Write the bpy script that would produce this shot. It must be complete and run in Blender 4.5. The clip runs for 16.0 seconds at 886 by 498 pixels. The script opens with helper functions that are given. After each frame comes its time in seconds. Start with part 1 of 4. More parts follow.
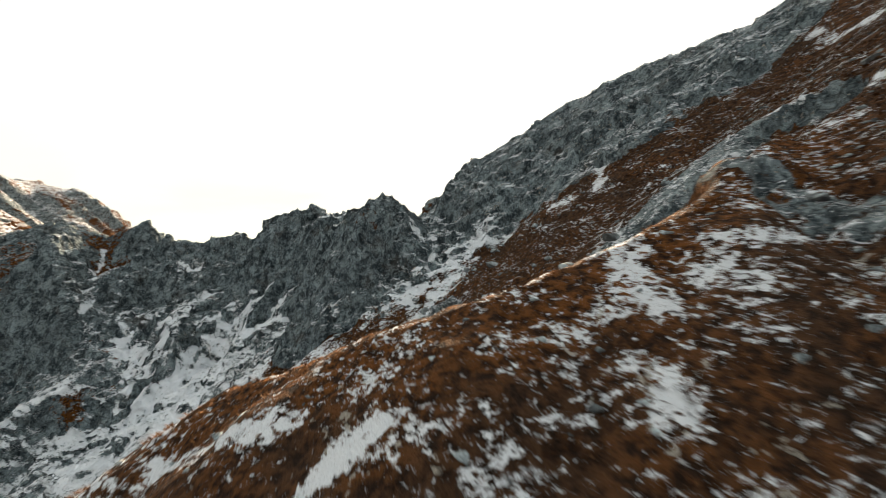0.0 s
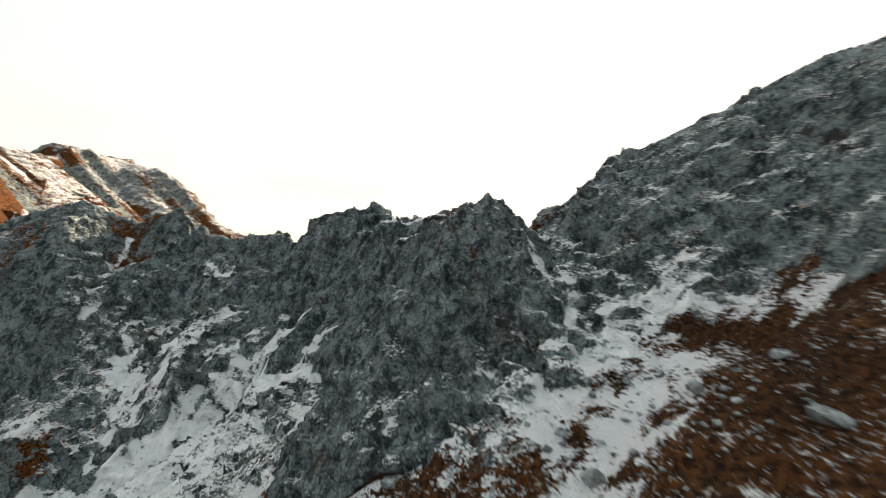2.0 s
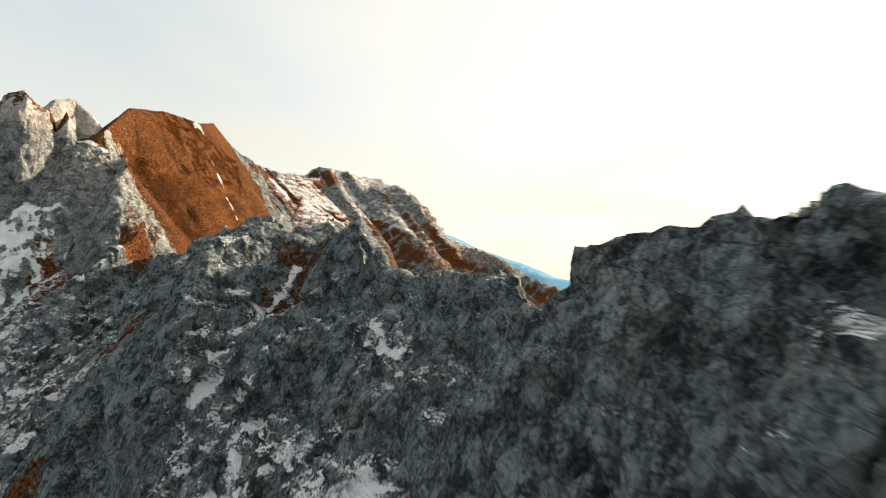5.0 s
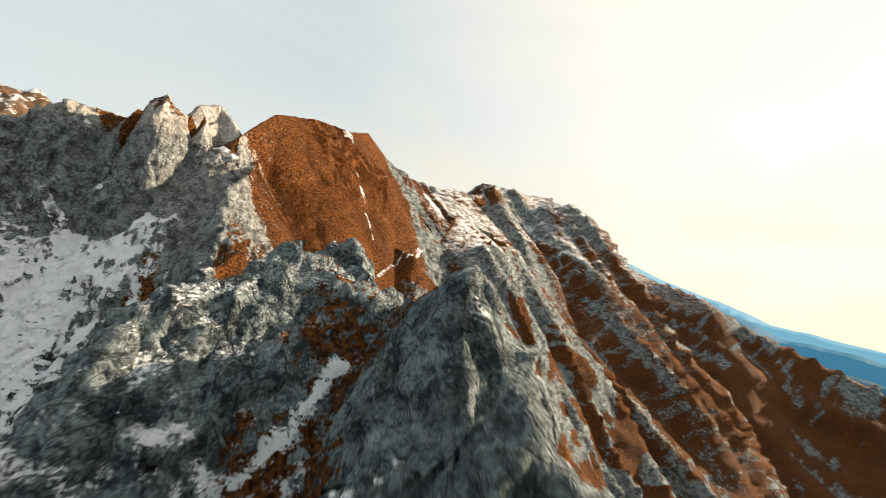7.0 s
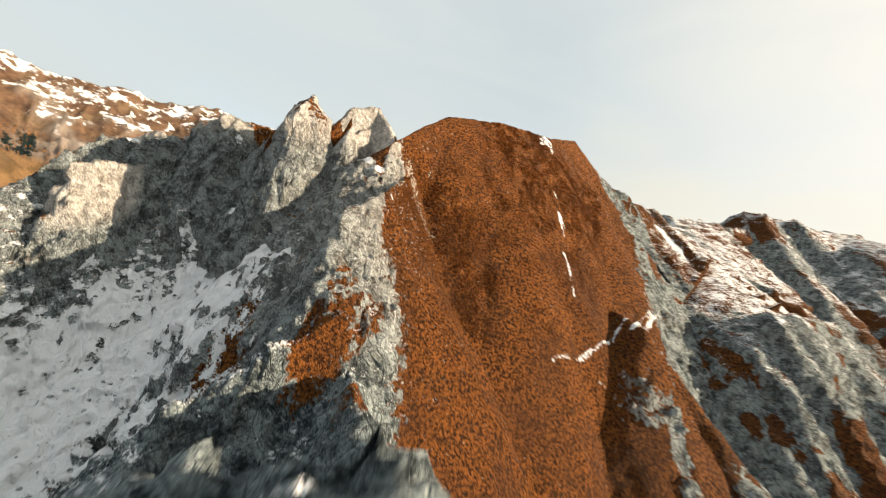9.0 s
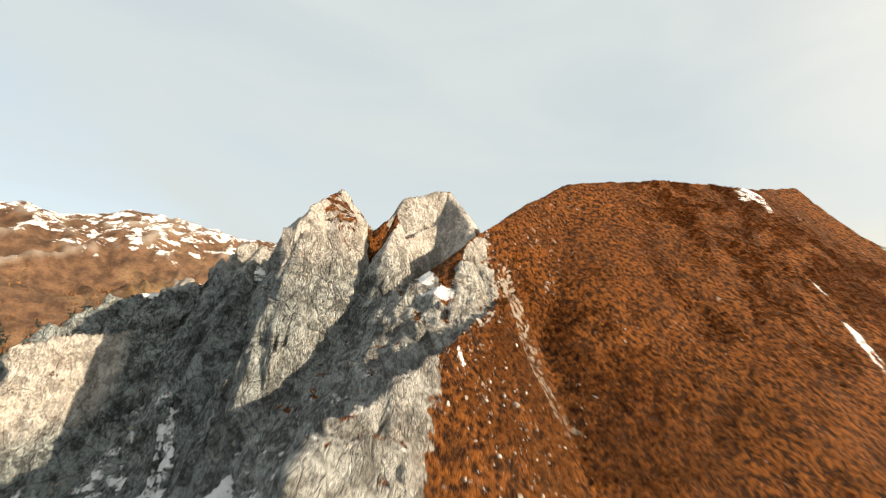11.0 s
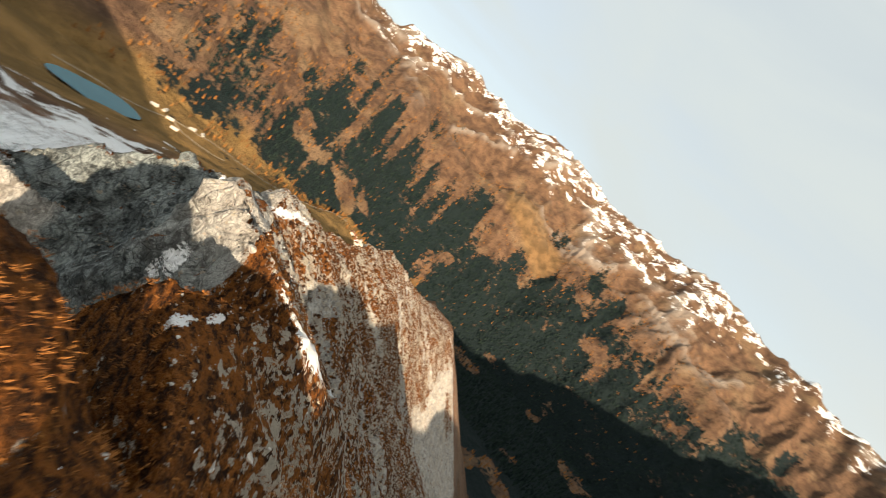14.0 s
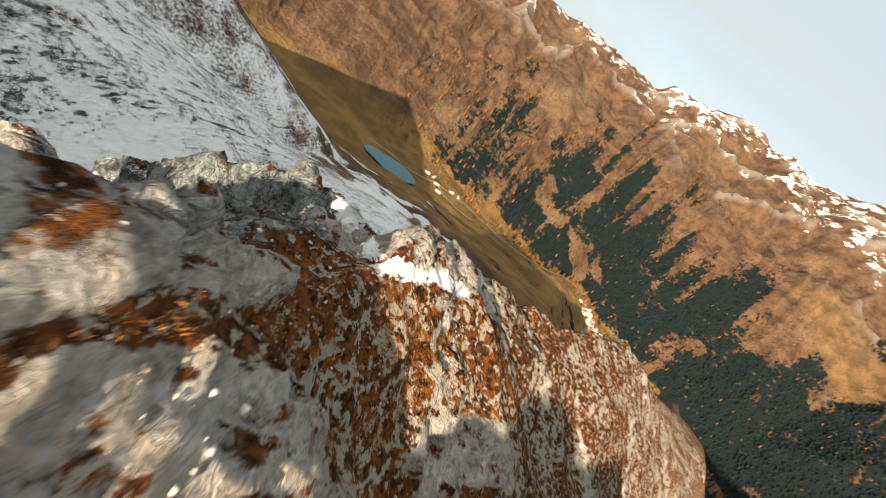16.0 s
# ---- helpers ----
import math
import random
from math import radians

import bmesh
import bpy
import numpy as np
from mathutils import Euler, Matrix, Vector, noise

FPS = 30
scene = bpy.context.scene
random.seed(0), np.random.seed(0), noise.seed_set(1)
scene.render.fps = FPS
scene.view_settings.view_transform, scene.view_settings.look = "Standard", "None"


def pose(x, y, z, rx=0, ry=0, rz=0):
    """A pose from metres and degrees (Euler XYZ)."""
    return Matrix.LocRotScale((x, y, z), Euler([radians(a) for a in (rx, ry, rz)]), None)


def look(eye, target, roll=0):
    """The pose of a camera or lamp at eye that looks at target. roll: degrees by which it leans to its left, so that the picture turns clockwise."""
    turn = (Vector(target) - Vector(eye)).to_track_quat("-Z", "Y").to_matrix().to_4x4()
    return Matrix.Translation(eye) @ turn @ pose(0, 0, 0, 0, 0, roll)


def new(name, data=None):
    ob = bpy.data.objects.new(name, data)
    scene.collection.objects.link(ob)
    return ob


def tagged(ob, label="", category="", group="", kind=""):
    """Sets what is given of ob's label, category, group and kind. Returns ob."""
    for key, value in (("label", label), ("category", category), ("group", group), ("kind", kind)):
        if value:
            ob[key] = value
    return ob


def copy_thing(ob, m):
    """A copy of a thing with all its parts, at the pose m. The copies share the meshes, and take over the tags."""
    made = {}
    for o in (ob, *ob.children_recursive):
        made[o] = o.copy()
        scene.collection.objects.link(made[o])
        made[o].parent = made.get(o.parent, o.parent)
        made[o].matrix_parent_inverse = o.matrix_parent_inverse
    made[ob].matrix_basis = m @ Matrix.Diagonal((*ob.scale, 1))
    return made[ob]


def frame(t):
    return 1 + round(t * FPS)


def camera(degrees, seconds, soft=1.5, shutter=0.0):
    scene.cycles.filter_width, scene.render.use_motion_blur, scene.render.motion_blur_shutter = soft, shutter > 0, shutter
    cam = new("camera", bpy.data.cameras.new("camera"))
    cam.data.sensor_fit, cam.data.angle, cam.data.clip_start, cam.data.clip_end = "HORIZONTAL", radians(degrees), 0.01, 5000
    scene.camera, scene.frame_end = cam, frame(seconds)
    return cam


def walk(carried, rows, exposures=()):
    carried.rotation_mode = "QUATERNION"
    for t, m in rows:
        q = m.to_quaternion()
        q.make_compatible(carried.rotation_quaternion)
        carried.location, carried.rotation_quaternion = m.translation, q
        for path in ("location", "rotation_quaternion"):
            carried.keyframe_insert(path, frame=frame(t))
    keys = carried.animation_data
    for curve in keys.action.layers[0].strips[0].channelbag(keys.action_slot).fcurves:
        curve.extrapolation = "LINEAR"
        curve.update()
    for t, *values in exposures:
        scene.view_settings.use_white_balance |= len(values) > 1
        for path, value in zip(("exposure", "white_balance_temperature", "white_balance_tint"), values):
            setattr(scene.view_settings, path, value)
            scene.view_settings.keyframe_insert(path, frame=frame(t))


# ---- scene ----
cam = camera(94.72, 16.0, 0.7, 0.35)
ROWS = [
    (0, -0.02, -0.02, -0.11, -1.85, 1.18, 1.04),
    (0.5, -3.41, 10.93, 1.06, -2.60, 1.37, 1.52),
    (1, -6.51, 22.43, 2.79, -1.43, 1.35, 2.41),
    (1.5, -8.77, 33.78, 4.49, 1.67, 1.28, 4.00),
    (2, -11.64, 46.01, 6.56, 6.62, 0.92, 6.31),
    (2.5, -15.03, 57.51, 8.10, 12.30, 0.70, 8.64),
    (3, -19.76, 69.31, 9.30, 18.29, 0.04, 9.89),
    (3.5, -25.76, 81.24, 9.63, 23.65, -0.40, 10.21),
    (4, -32.52, 92.41, 10.25, 28.30, -0.79, 9.79),
    (4.2, -36.13, 96.97, 10.70, 29.84, -1.01, 9.42),
    (6.3, -75.02, 147.16, 13.76, 51.29, -1.05, 7.67),
    (6.5, -80.33, 151.09, 14.42, 53.74, -1.23, 8.38),
    (7, -94.41, 160.76, 15.87, 60.28, -2.03, 10.56),
    (7.5, -109.17, 169.31, 16.80, 67.74, -3.11, 12.94),
    (8, -124.85, 175.91, 17.02, 75.32, -4.10, 14.61),
    (8.2, -131.20, 178.07, 17.15, 78.34, -4.40, 14.92),
    (10.3, -192.67, 183.39, 23.55, 102.27, 2.82, 6.87),
    (10.5, -197.69, 182.88, 24.38, 103.96, 4.36, 6.28),
    (11, -211.53, 180.77, 27.42, 108.16, 8.53, 5.78),
    (11.5, -224.38, 178.15, 31.79, 112.07, 11.30, 7.62),
    (12, -237.77, 174.52, 38.25, 117.11, 11.57, 12.85),
    (12.5, -250.28, 169.81, 45.34, 123.28, 8.66, 21.12),
    (13, -262.07, 163.91, 51.47, 131.14, 2.14, 31.78),
    (13.5, -270.79, 156.69, 53.14, 138.80, -5.58, 40.52),
    (14, -277.36, 150.82, 54.28, 146.93, -13.84, 44.29),
    (14.5, -283.10, 143.77, 53.81, 155.78, -20.54, 45.04),
    (15, -287.35, 136.24, 51.74, 164.03, -24.58, 43.62),
    (15.5, -290.04, 126.88, 48.31, 171.94, -27.10, 41.38),
    (16, -290.95, 117.63, 44.57, 178.24, -28.94, 39.74),
]
walk(cam, [(t, pose(x, y, z, 0, 0, yaw) @ pose(0, 0, 0, 90 + pitch) @ pose(0, 0, 0, 0, 0, roll)) for t, x, y, z, yaw, pitch, roll in ROWS], [(0, 1.36), (3, 1.36), (4.2, 1.28), (7, 1.16), (8.2, 1.14), (10.3, 1.15), (16, 1.18)])

# ---- light ----
SUN_YAW, SUN_UP = -8.0, 21.6  # degrees: the yaw is counted to the left from +y
sun_way = Vector((-math.sin(radians(SUN_YAW)) * math.cos(radians(SUN_UP)), math.cos(radians(SUN_YAW)) * math.cos(radians(SUN_UP)), math.sin(radians(SUN_UP))))
sun = new("sun", bpy.data.lights.new("sun", "SUN"))
sun.data.energy, sun.data.angle, sun.data.color = 5.2, radians(0.6), (1.0, 0.78, 0.54)
sun.matrix_world = look((0, 0, 400), Vector((0, 0, 400)) - sun_way)

world = bpy.data.worlds.new("world")
scene.world = world
world.use_nodes = True
wn, wl = world.node_tree.nodes, world.node_tree.links
wn.clear()
w_out, w_bg = wn.new("ShaderNodeOutputWorld"), wn.new("ShaderNodeBackground")
sky = wn.new("ShaderNodeTexSky")
sky.sky_type, sky.sun_disc = "NISHITA", False
sky.sun_elevation, sky.sun_rotation = radians(SUN_UP), radians(-SUN_YAW)
sky.altitude, sky.air_density, sky.dust_density, sky.ozone_density = 2300, 1.0, 0.9, 1.0
# a thin veil of high cloud over the sky
w_co, w_map, w_noise = wn.new("ShaderNodeTexCoord"), wn.new("ShaderNodeMapping"), wn.new("ShaderNodeTexNoise")
w_map.inputs["Scale"].default_value = (1.6, 1.6, 5.0)
w_noise.inputs["Scale"].default_value, w_noise.inputs["Detail"].default_value, w_noise.inputs["Distortion"].default_value = 1.3, 6.0, 0.6
w_ramp = wn.new("ShaderNodeMapRange")
w_ramp.inputs["From Min"].default_value, w_ramp.inputs["From Max"].default_value = 0.35, 0.7
w_ramp.inputs["To Min"].default_value, w_ramp.inputs["To Max"].default_value = 0.85, 0.99
w_mix = wn.new("ShaderNodeMix")
w_mix.data_type = "RGBA"
# the veil is lit up round the sun
w_dot, w_pow, w_veil = wn.new("ShaderNodeVectorMath"), wn.new("ShaderNodeMapRange"), wn.new("ShaderNodeMix")
w_dot.operation, w_veil.data_type, w_pow.interpolation_type = "DOT_PRODUCT", "RGBA", "SMOOTHSTEP"
w_dot.inputs[1].default_value = sun_way
w_pow.inputs["From Min"].default_value, w_pow.inputs["From Max"].default_value = 0.12, 1.02
w_veil.inputs["A"].default_value, w_veil.inputs["B"].default_value = (3.18, 3.44, 3.38, 1), (5.7, 5.2, 4.3, 1)
wl.new(w_co.outputs["Generated"], w_dot.inputs[0])
wl.new(w_dot.outputs["Value"], w_pow.inputs["Value"])
wl.new(w_pow.outputs["Result"], w_veil.inputs["Factor"])
# low over the horizon on the sun's side it is cream-coloured
w_xyz, w_low, w_side, w_both, w_warm = wn.new("ShaderNodeSeparateXYZ"), wn.new("ShaderNodeMapRange"), wn.new("ShaderNodeMapRange"), wn.new("ShaderNodeMath"), wn.new("ShaderNodeMix")
w_low.interpolation_type, w_side.interpolation_type, w_both.operation, w_warm.data_type = "SMOOTHSTEP", "SMOOTHSTEP", "MULTIPLY", "RGBA"
w_low.inputs["From Min"].default_value, w_low.inputs["From Max"].default_value, w_low.inputs["To Min"].default_value, w_low.inputs["To Max"].default_value = 0.0, 0.34, 0.85, 0.0
w_side.inputs["From Min"].default_value, w_side.inputs["From Max"].default_value = -0.6, 0.5
w_warm.inputs["B"].default_value = (4.5, 4.05, 3.1, 1)
wl.new(w_co.outputs["Generated"], w_xyz.inputs[0])
wl.new(w_xyz.outputs["Z"], w_low.inputs["Value"])
wl.new(w_dot.outputs["Value"], w_side.inputs["Value"])
wl.new(w_low.outputs["Result"], w_both.inputs[0])
wl.new(w_side.outputs["Result"], w_both.inputs[1])
wl.new(w_both.outputs[0], w_warm.inputs["Factor"])
wl.new(w_veil.outputs["Result"], w_warm.inputs["A"])
wl.new(w_warm.outputs["Result"], w_mix.inputs["B"])
w_bg.inputs["Strength"].default_value = 0.10
wl.new(w_co.outputs["Generated"], w_map.inputs["Vector"])
wl.new(w_map.outputs["Vector"], w_noise.inputs["Vector"])
wl.new(w_noise.outputs["Fac"], w_ramp.inputs["Value"])
wl.new(w_ramp.outputs["Result"], w_mix.inputs["Factor"])
wl.new(sky.outputs["Color"], w_mix.inputs["A"])
wl.new(w_mix.outputs["Result"], w_bg.inputs["Color"])
wl.new(w_bg.outputs["Background"], w_out.inputs["Surface"])


# ---- materials ----
def shader(name, roughness=0.9, specular=0.2):
    m = bpy.data.materials.new(name)
    m.use_nodes = True
    b = m.node_tree.nodes["Principled BSDF"]
    b.inputs["Roughness"].default_value, b.inputs["Specular IOR Level"].default_value = roughness, specular
    return m, m.node_tree, b


class Graph:
    """Short ways to lay nodes."""

    def __init__(self, tree):
        self.tree = tree
        self.where = tree.nodes.new("ShaderNodeTexCoord").outputs["Object"]

    def put(self, socket, value):
        if isinstance(value, bpy.types.NodeSocket):
            self.tree.links.new(value, socket)
        else:
            socket.default_value = value

    def attr(self, name):
        n = self.tree.nodes.new("ShaderNodeAttribute")
        n.attribute_name = name
        return n.outputs["Fac"]

    def math(self, op, a, b=0.0, c=0.0):
        n = self.tree.nodes.new("ShaderNodeMath")
        n.operation = op
        for socket, value in zip(n.inputs, (a, b, c)):
            self.put(socket, value)
        return n.outputs[0]

    def warp(self, vector, scale, amount):
        """Places shifted about by a soft noise, so that no line runs straight."""
        n, k, a = self.tree.nodes.new("ShaderNodeTexNoise"), self.tree.nodes.new("ShaderNodeVectorMath"), self.tree.nodes.new("ShaderNodeVectorMath")
        n.inputs["Scale"].default_value, n.inputs["Detail"].default_value = scale, 3.0
        k.operation, a.operation = "SCALE", "ADD"
        k.inputs["Scale"].default_value = amount
        self.tree.links.new(vector, n.inputs["Vector"])
        self.tree.links.new(n.outputs["Color"], k.inputs[0])
        self.tree.links.new(k.outputs["Vector"], a.inputs[0])
        self.tree.links.new(vector, a.inputs[1])
        return a.outputs["Vector"]

    def scaled(self, x, y, z, turn=0.0, vector=None):
        n = self.tree.nodes.new("ShaderNodeMapping")
        n.inputs["Scale"].default_value = (x, y, z)
        n.inputs["Rotation"].default_value = (0, 0, radians(turn))
        self.tree.links.new(vector or self.where, n.inputs["Vector"])
        return n.outputs["Vector"]

    def noise(self, scale, detail=4.0, rough=0.55, vector=None, distort=0.0):
        n = self.tree.nodes.new("ShaderNodeTexNoise")
        n.inputs["Scale"].default_value, n.inputs["Detail"].default_value = scale, detail
        n.inputs["Roughness"].default_value, n.inputs["Distortion"].default_value = rough, distort
        self.tree.links.new(vector or self.where, n.inputs["Vector"])
        return n.outputs["Fac"]

    def cells(self, scale, vector=None, feature="F1", out="Distance"):
        n = self.tree.nodes.new("ShaderNodeTexVoronoi")
        n.feature = feature
        n.inputs["Scale"].default_value = scale
        self.tree.links.new(vector or self.where, n.inputs["Vector"])
        return n.outputs[out]

    def ramp(self, value, low, high, to_low=0.0, to_high=1.0):
        n = self.tree.nodes.new("ShaderNodeMapRange")
        n.interpolation_type = "SMOOTHSTEP"
        for key, v in (("Value", value), ("From Min", low), ("From Max", high), ("To Min", to_low), ("To Max", to_high)):
            self.put(n.inputs[key], v)
        return n.outputs["Result"]

    def mix(self, factor, a, b, blend="MIX"):
        n = self.tree.nodes.new("ShaderNodeMix")
        n.data_type, n.blend_type = "RGBA", blend
        self.put(n.inputs[0], factor)
        self.put(n.inputs[6], a if isinstance(a, bpy.types.NodeSocket) else (*a, 1))
        self.put(n.inputs[7], b if isinstance(b, bpy.types.NodeSocket) else (*b, 1))
        return n.outputs[2]

    def bump(self, height, strength, distance, normal=None):
        n = self.tree.nodes.new("ShaderNodeBump")
        n.inputs["Strength"].default_value, n.inputs["Distance"].default_value = strength, distance
        self.tree.links.new(height, n.inputs["Height"])
        if normal is not None:
            self.tree.links.new(normal, n.inputs["Normal"])
        return n.outputs["Normal"]


def rock_colour(g, pale):
    """Grey to pale weathered rock, jointed and streaked, with rust stains, and cracks drawn dark as if shaded."""
    wander = g.warp(g.where, 0.35, 1.2)
    slabs = g.scaled(1.0, 0.75, 0.72, 34, wander)
    a, b, c = g.noise(0.13, 5, 0.6), g.noise(0.42, 9, 0.62, slabs), g.noise(2.6, 6, 0.68)
    wide = g.noise(0.055, 4, 0.55)
    # fine streaks down the face
    run = g.noise(1.6, 7, 0.66, g.scaled(1.0, 0.8, 0.55, 34, g.warp(g.where, 0.4, 1.6)))
    # each block has its own tone
    block = g.math("ADD", g.math("MULTIPLY", g.cells(0.45, slabs, "F1", "Color"), 0.5), g.math("MULTIPLY", g.cells(1.7, slabs, "F1", "Color"), 0.5))
    # tone follows the fine relief: shade of small hollows put into the colour
    tone = g.math("ADD", g.math("ADD", g.math("MULTIPLY", b, 0.44), g.math("MULTIPLY", run, 0.18)), g.math("MULTIPLY", c, 0.38))
    tone = g.ramp(g.math("ADD", tone, g.math("MULTIPLY", g.math("SUBTRACT", block, 0.5), 0.24)), 0.395, 0.605)
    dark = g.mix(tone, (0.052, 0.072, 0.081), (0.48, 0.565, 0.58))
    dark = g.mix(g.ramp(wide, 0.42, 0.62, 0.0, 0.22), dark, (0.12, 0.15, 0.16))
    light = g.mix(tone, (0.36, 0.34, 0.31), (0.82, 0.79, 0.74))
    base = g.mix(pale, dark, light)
    base = g.mix(g.ramp(a, 0.54, 0.72, 0.0, 0.28), base, g.mix(c, (0.12, 0.075, 0.045), (0.30, 0.20, 0.12)))
    # near-black lines stand in for the shade inside the cracks
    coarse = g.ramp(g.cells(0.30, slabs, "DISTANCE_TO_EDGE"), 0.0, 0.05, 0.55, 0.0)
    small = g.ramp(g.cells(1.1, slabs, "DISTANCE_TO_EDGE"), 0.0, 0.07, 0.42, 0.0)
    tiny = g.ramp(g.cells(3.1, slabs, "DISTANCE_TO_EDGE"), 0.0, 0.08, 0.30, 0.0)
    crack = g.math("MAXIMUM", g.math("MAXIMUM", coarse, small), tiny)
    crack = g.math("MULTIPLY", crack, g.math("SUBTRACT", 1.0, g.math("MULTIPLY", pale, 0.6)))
    # blocks stand at their own heights, with grooves between
    steps = g.math("SUBTRACT", g.math("MULTIPLY", block, 0.35), g.math("MULTIPLY", crack, 0.5))
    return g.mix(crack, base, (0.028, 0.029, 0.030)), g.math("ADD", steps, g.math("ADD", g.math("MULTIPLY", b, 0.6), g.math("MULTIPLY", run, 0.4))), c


def grass_colour(g):
    """Dead tussock grass, rust to straw, with darker heath in between."""
    tuft, wide, fine = g.noise(1.5, 5, 0.7), g.noise(0.06, 4, 0.6), g.noise(7.0, 3, 0.7)
    clump = g.noise(0.5, 6, 0.65, g.scaled(1.0, 0.45, 1.0, 40))
    # low spots between tufts are coloured dark in place of crevice shade
    base = g.mix(g.ramp(tuft, 0.40, 0.60), (0.030, 0.011, 0.004), (0.34, 0.120, 0.022))
    base = g.mix(g.ramp(clump, 0.52, 0.66, 0.0, 0.6), base, g.mix(fine, (0.022, 0.012, 0.006), (0.085, 0.036, 0.013)))
    base = g.mix(g.ramp(wide, 0.44, 0.66, 0.0, 0.5), base, g.mix(fine, (0.045, 0.022, 0.012), (0.13, 0.052, 0.022)))
    return g.mix(g.ramp(fine, 0.56, 0.78, 0.0, 0.5), base, (0.38, 0.20, 0.075)), tuft, fine


def ground_material():
    m, tree, b = shader("mountain_ground", 0.92, 0.15)
    g = Graph(tree)
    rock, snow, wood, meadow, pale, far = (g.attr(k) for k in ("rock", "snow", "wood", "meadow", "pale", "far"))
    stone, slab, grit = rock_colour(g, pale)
    grass, tuft, fine = grass_colour(g)
    # heath turf, its brown darkened to stand in for shade on the slope
    heath_shaded = g.mix(g.ramp(tuft, 0.3, 0.7), (0.024, 0.015, 0.010), (0.14, 0.07, 0.035))
    grass = g.mix(g.math("MULTIPLY", g.attr("heath"), g.ramp(g.noise(0.12, 4, 0.6), 0.38, 0.62, 0.95, 0.45)), grass, heath_shaded)
    # rock shows through the grass in places, grass grows on the ledges
    spread = g.noise(0.55, 6, 0.7)
    lie = tree.nodes.new("ShaderNodeNewGeometry").outputs["Normal"]
    axes = tree.nodes.new("ShaderNodeSeparateXYZ")
    tree.links.new(lie, axes.inputs[0])
    up = axes.outputs["Z"]
    bare = g.math("ADD", rock, g.math("MULTIPLY", g.math("SUBTRACT", spread, 0.5), 1.5))
    bare = g.math("SUBTRACT", bare, g.ramp(up, 0.62, 0.9, 0.0, 0.22))
    bare = g.ramp(bare, 0.40, 0.52)
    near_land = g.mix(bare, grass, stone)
    # pale stones and grit in the turf
    chips = g.math("ADD", g.noise(1.25, 7, 0.66), g.math("MULTIPLY", g.math("SUBTRACT", g.noise(0.16, 3, 0.6), 0.5), 0.42))
    chips = g.math("ADD", chips, g.math("MULTIPLY", g.attr("stony"), 0.19))
    stones = g.ramp(chips, 0.70, 0.72)
    near_land = g.mix(stones, near_land, g.mix(grit, (0.40, 0.35, 0.28), (0.78, 0.71, 0.60)))
    # the far slopes
    patch, speck, broad = g.noise(0.012, 6, 0.65), g.noise(0.09, 5, 0.75), g.noise(0.004, 5, 0.6)
    heath = g.mix(g.ramp(patch, 0.35, 0.65), (0.070, 0.042, 0.027), (0.165, 0.098, 0.058))
    heath = g.mix(g.ramp(broad, 0.5, 0.66, 0.0, 0.55), heath, (0.22, 0.155, 0.09))
    heath = g.mix(g.ramp(speck, 0.50, 0.66, 0.0, 0.75), heath, (0.055, 0.030, 0.022))
    crag = g.mix(speck, (0.16, 0.13, 0.11), (0.36, 0.31, 0.26))
    far_base = g.mix(rock, heath, crag)
    lawn = g.mix(g.ramp(patch, 0.35, 0.7), (0.15, 0.095, 0.034), (0.30, 0.18, 0.066))
    far_base = g.mix(meadow, far_base, lawn)
    trees = g.ramp(g.math("ADD", wood, g.math("MULTIPLY", g.math("ADD", g.math("SUBTRACT", g.noise(0.03, 6, 0.72), 0.5), g.math("MULTIPLY", g.math("SUBTRACT", g.noise(0.007, 5, 0.6), 0.5), 0.8)), 1.5)), 0.45, 0.6)
    far_base = g.mix(trees, far_base, g.mix(speck, (0.003, 0.008, 0.010), (0.014, 0.024, 0.024)))
    base = g.mix(g.ramp(far, 0.3, 0.7), near_land, far_base)
    # old snow: flecks on ledges, drifts in hollows
    flat = g.scaled(1.0, 1.0, 2.2)
    drift, fleck, scar = g.noise(0.22, 5, 0.6, flat), g.noise(1.5, 7, 0.78, flat), g.noise(0.010, 9, 0.74)
    rough = g.math("ADD", g.math("MULTIPLY", g.math("SUBTRACT", drift, 0.5), 1.3), g.math("MULTIPLY", g.math("SUBTRACT", fleck, 0.5), 2.7))
    rough = g.math("MULTIPLY", rough, g.math("SUBTRACT", 1.0, g.math("MULTIPLY", far, 0.85)))
    rough = g.math("ADD", rough, g.math("MULTIPLY", g.math("MULTIPLY", g.math("SUBTRACT", scar, 0.5), 3.4), far))
    lying = g.math("ADD", g.math("ADD", snow, rough), g.ramp(up, 0.25, 0.85, -0.45, 0.16))
    cover = g.ramp(lying, 0.58, 0.61)
    cover = g.math("MULTIPLY", cover, g.ramp(snow, 0.02, 0.15))
    base = g.mix(cover, base, g.mix(fleck, (0.80, 0.83, 0.86), (0.92, 0.93, 0.94)))
    tree.links.new(base, b.inputs["Base Color"])
    # relief finer than the mesh
    joints = g.cells(0.75, g.scaled(1.0, 0.8, 0.75, 34, g.warp(g.where, 0.5, 1.3)), "F1")
    high = g.math("MULTIPLY", g.math("ADD", g.math("MULTIPLY", joints, 0.6), g.math("ADD", g.math("MULTIPLY", slab, 2.0), g.math("MULTIPLY", grit, 0.9))), bare)
    turf = g.math("MULTIPLY", g.math("ADD", g.math("MULTIPLY", tuft, 2.4), g.math("MULTIPLY", fine, 0.9)), g.math("SUBTRACT", 1.0, bare))
    high = g.math("MULTIPLY", g.math("ADD", high, turf), g.ramp(far, 0.7, 0.3))
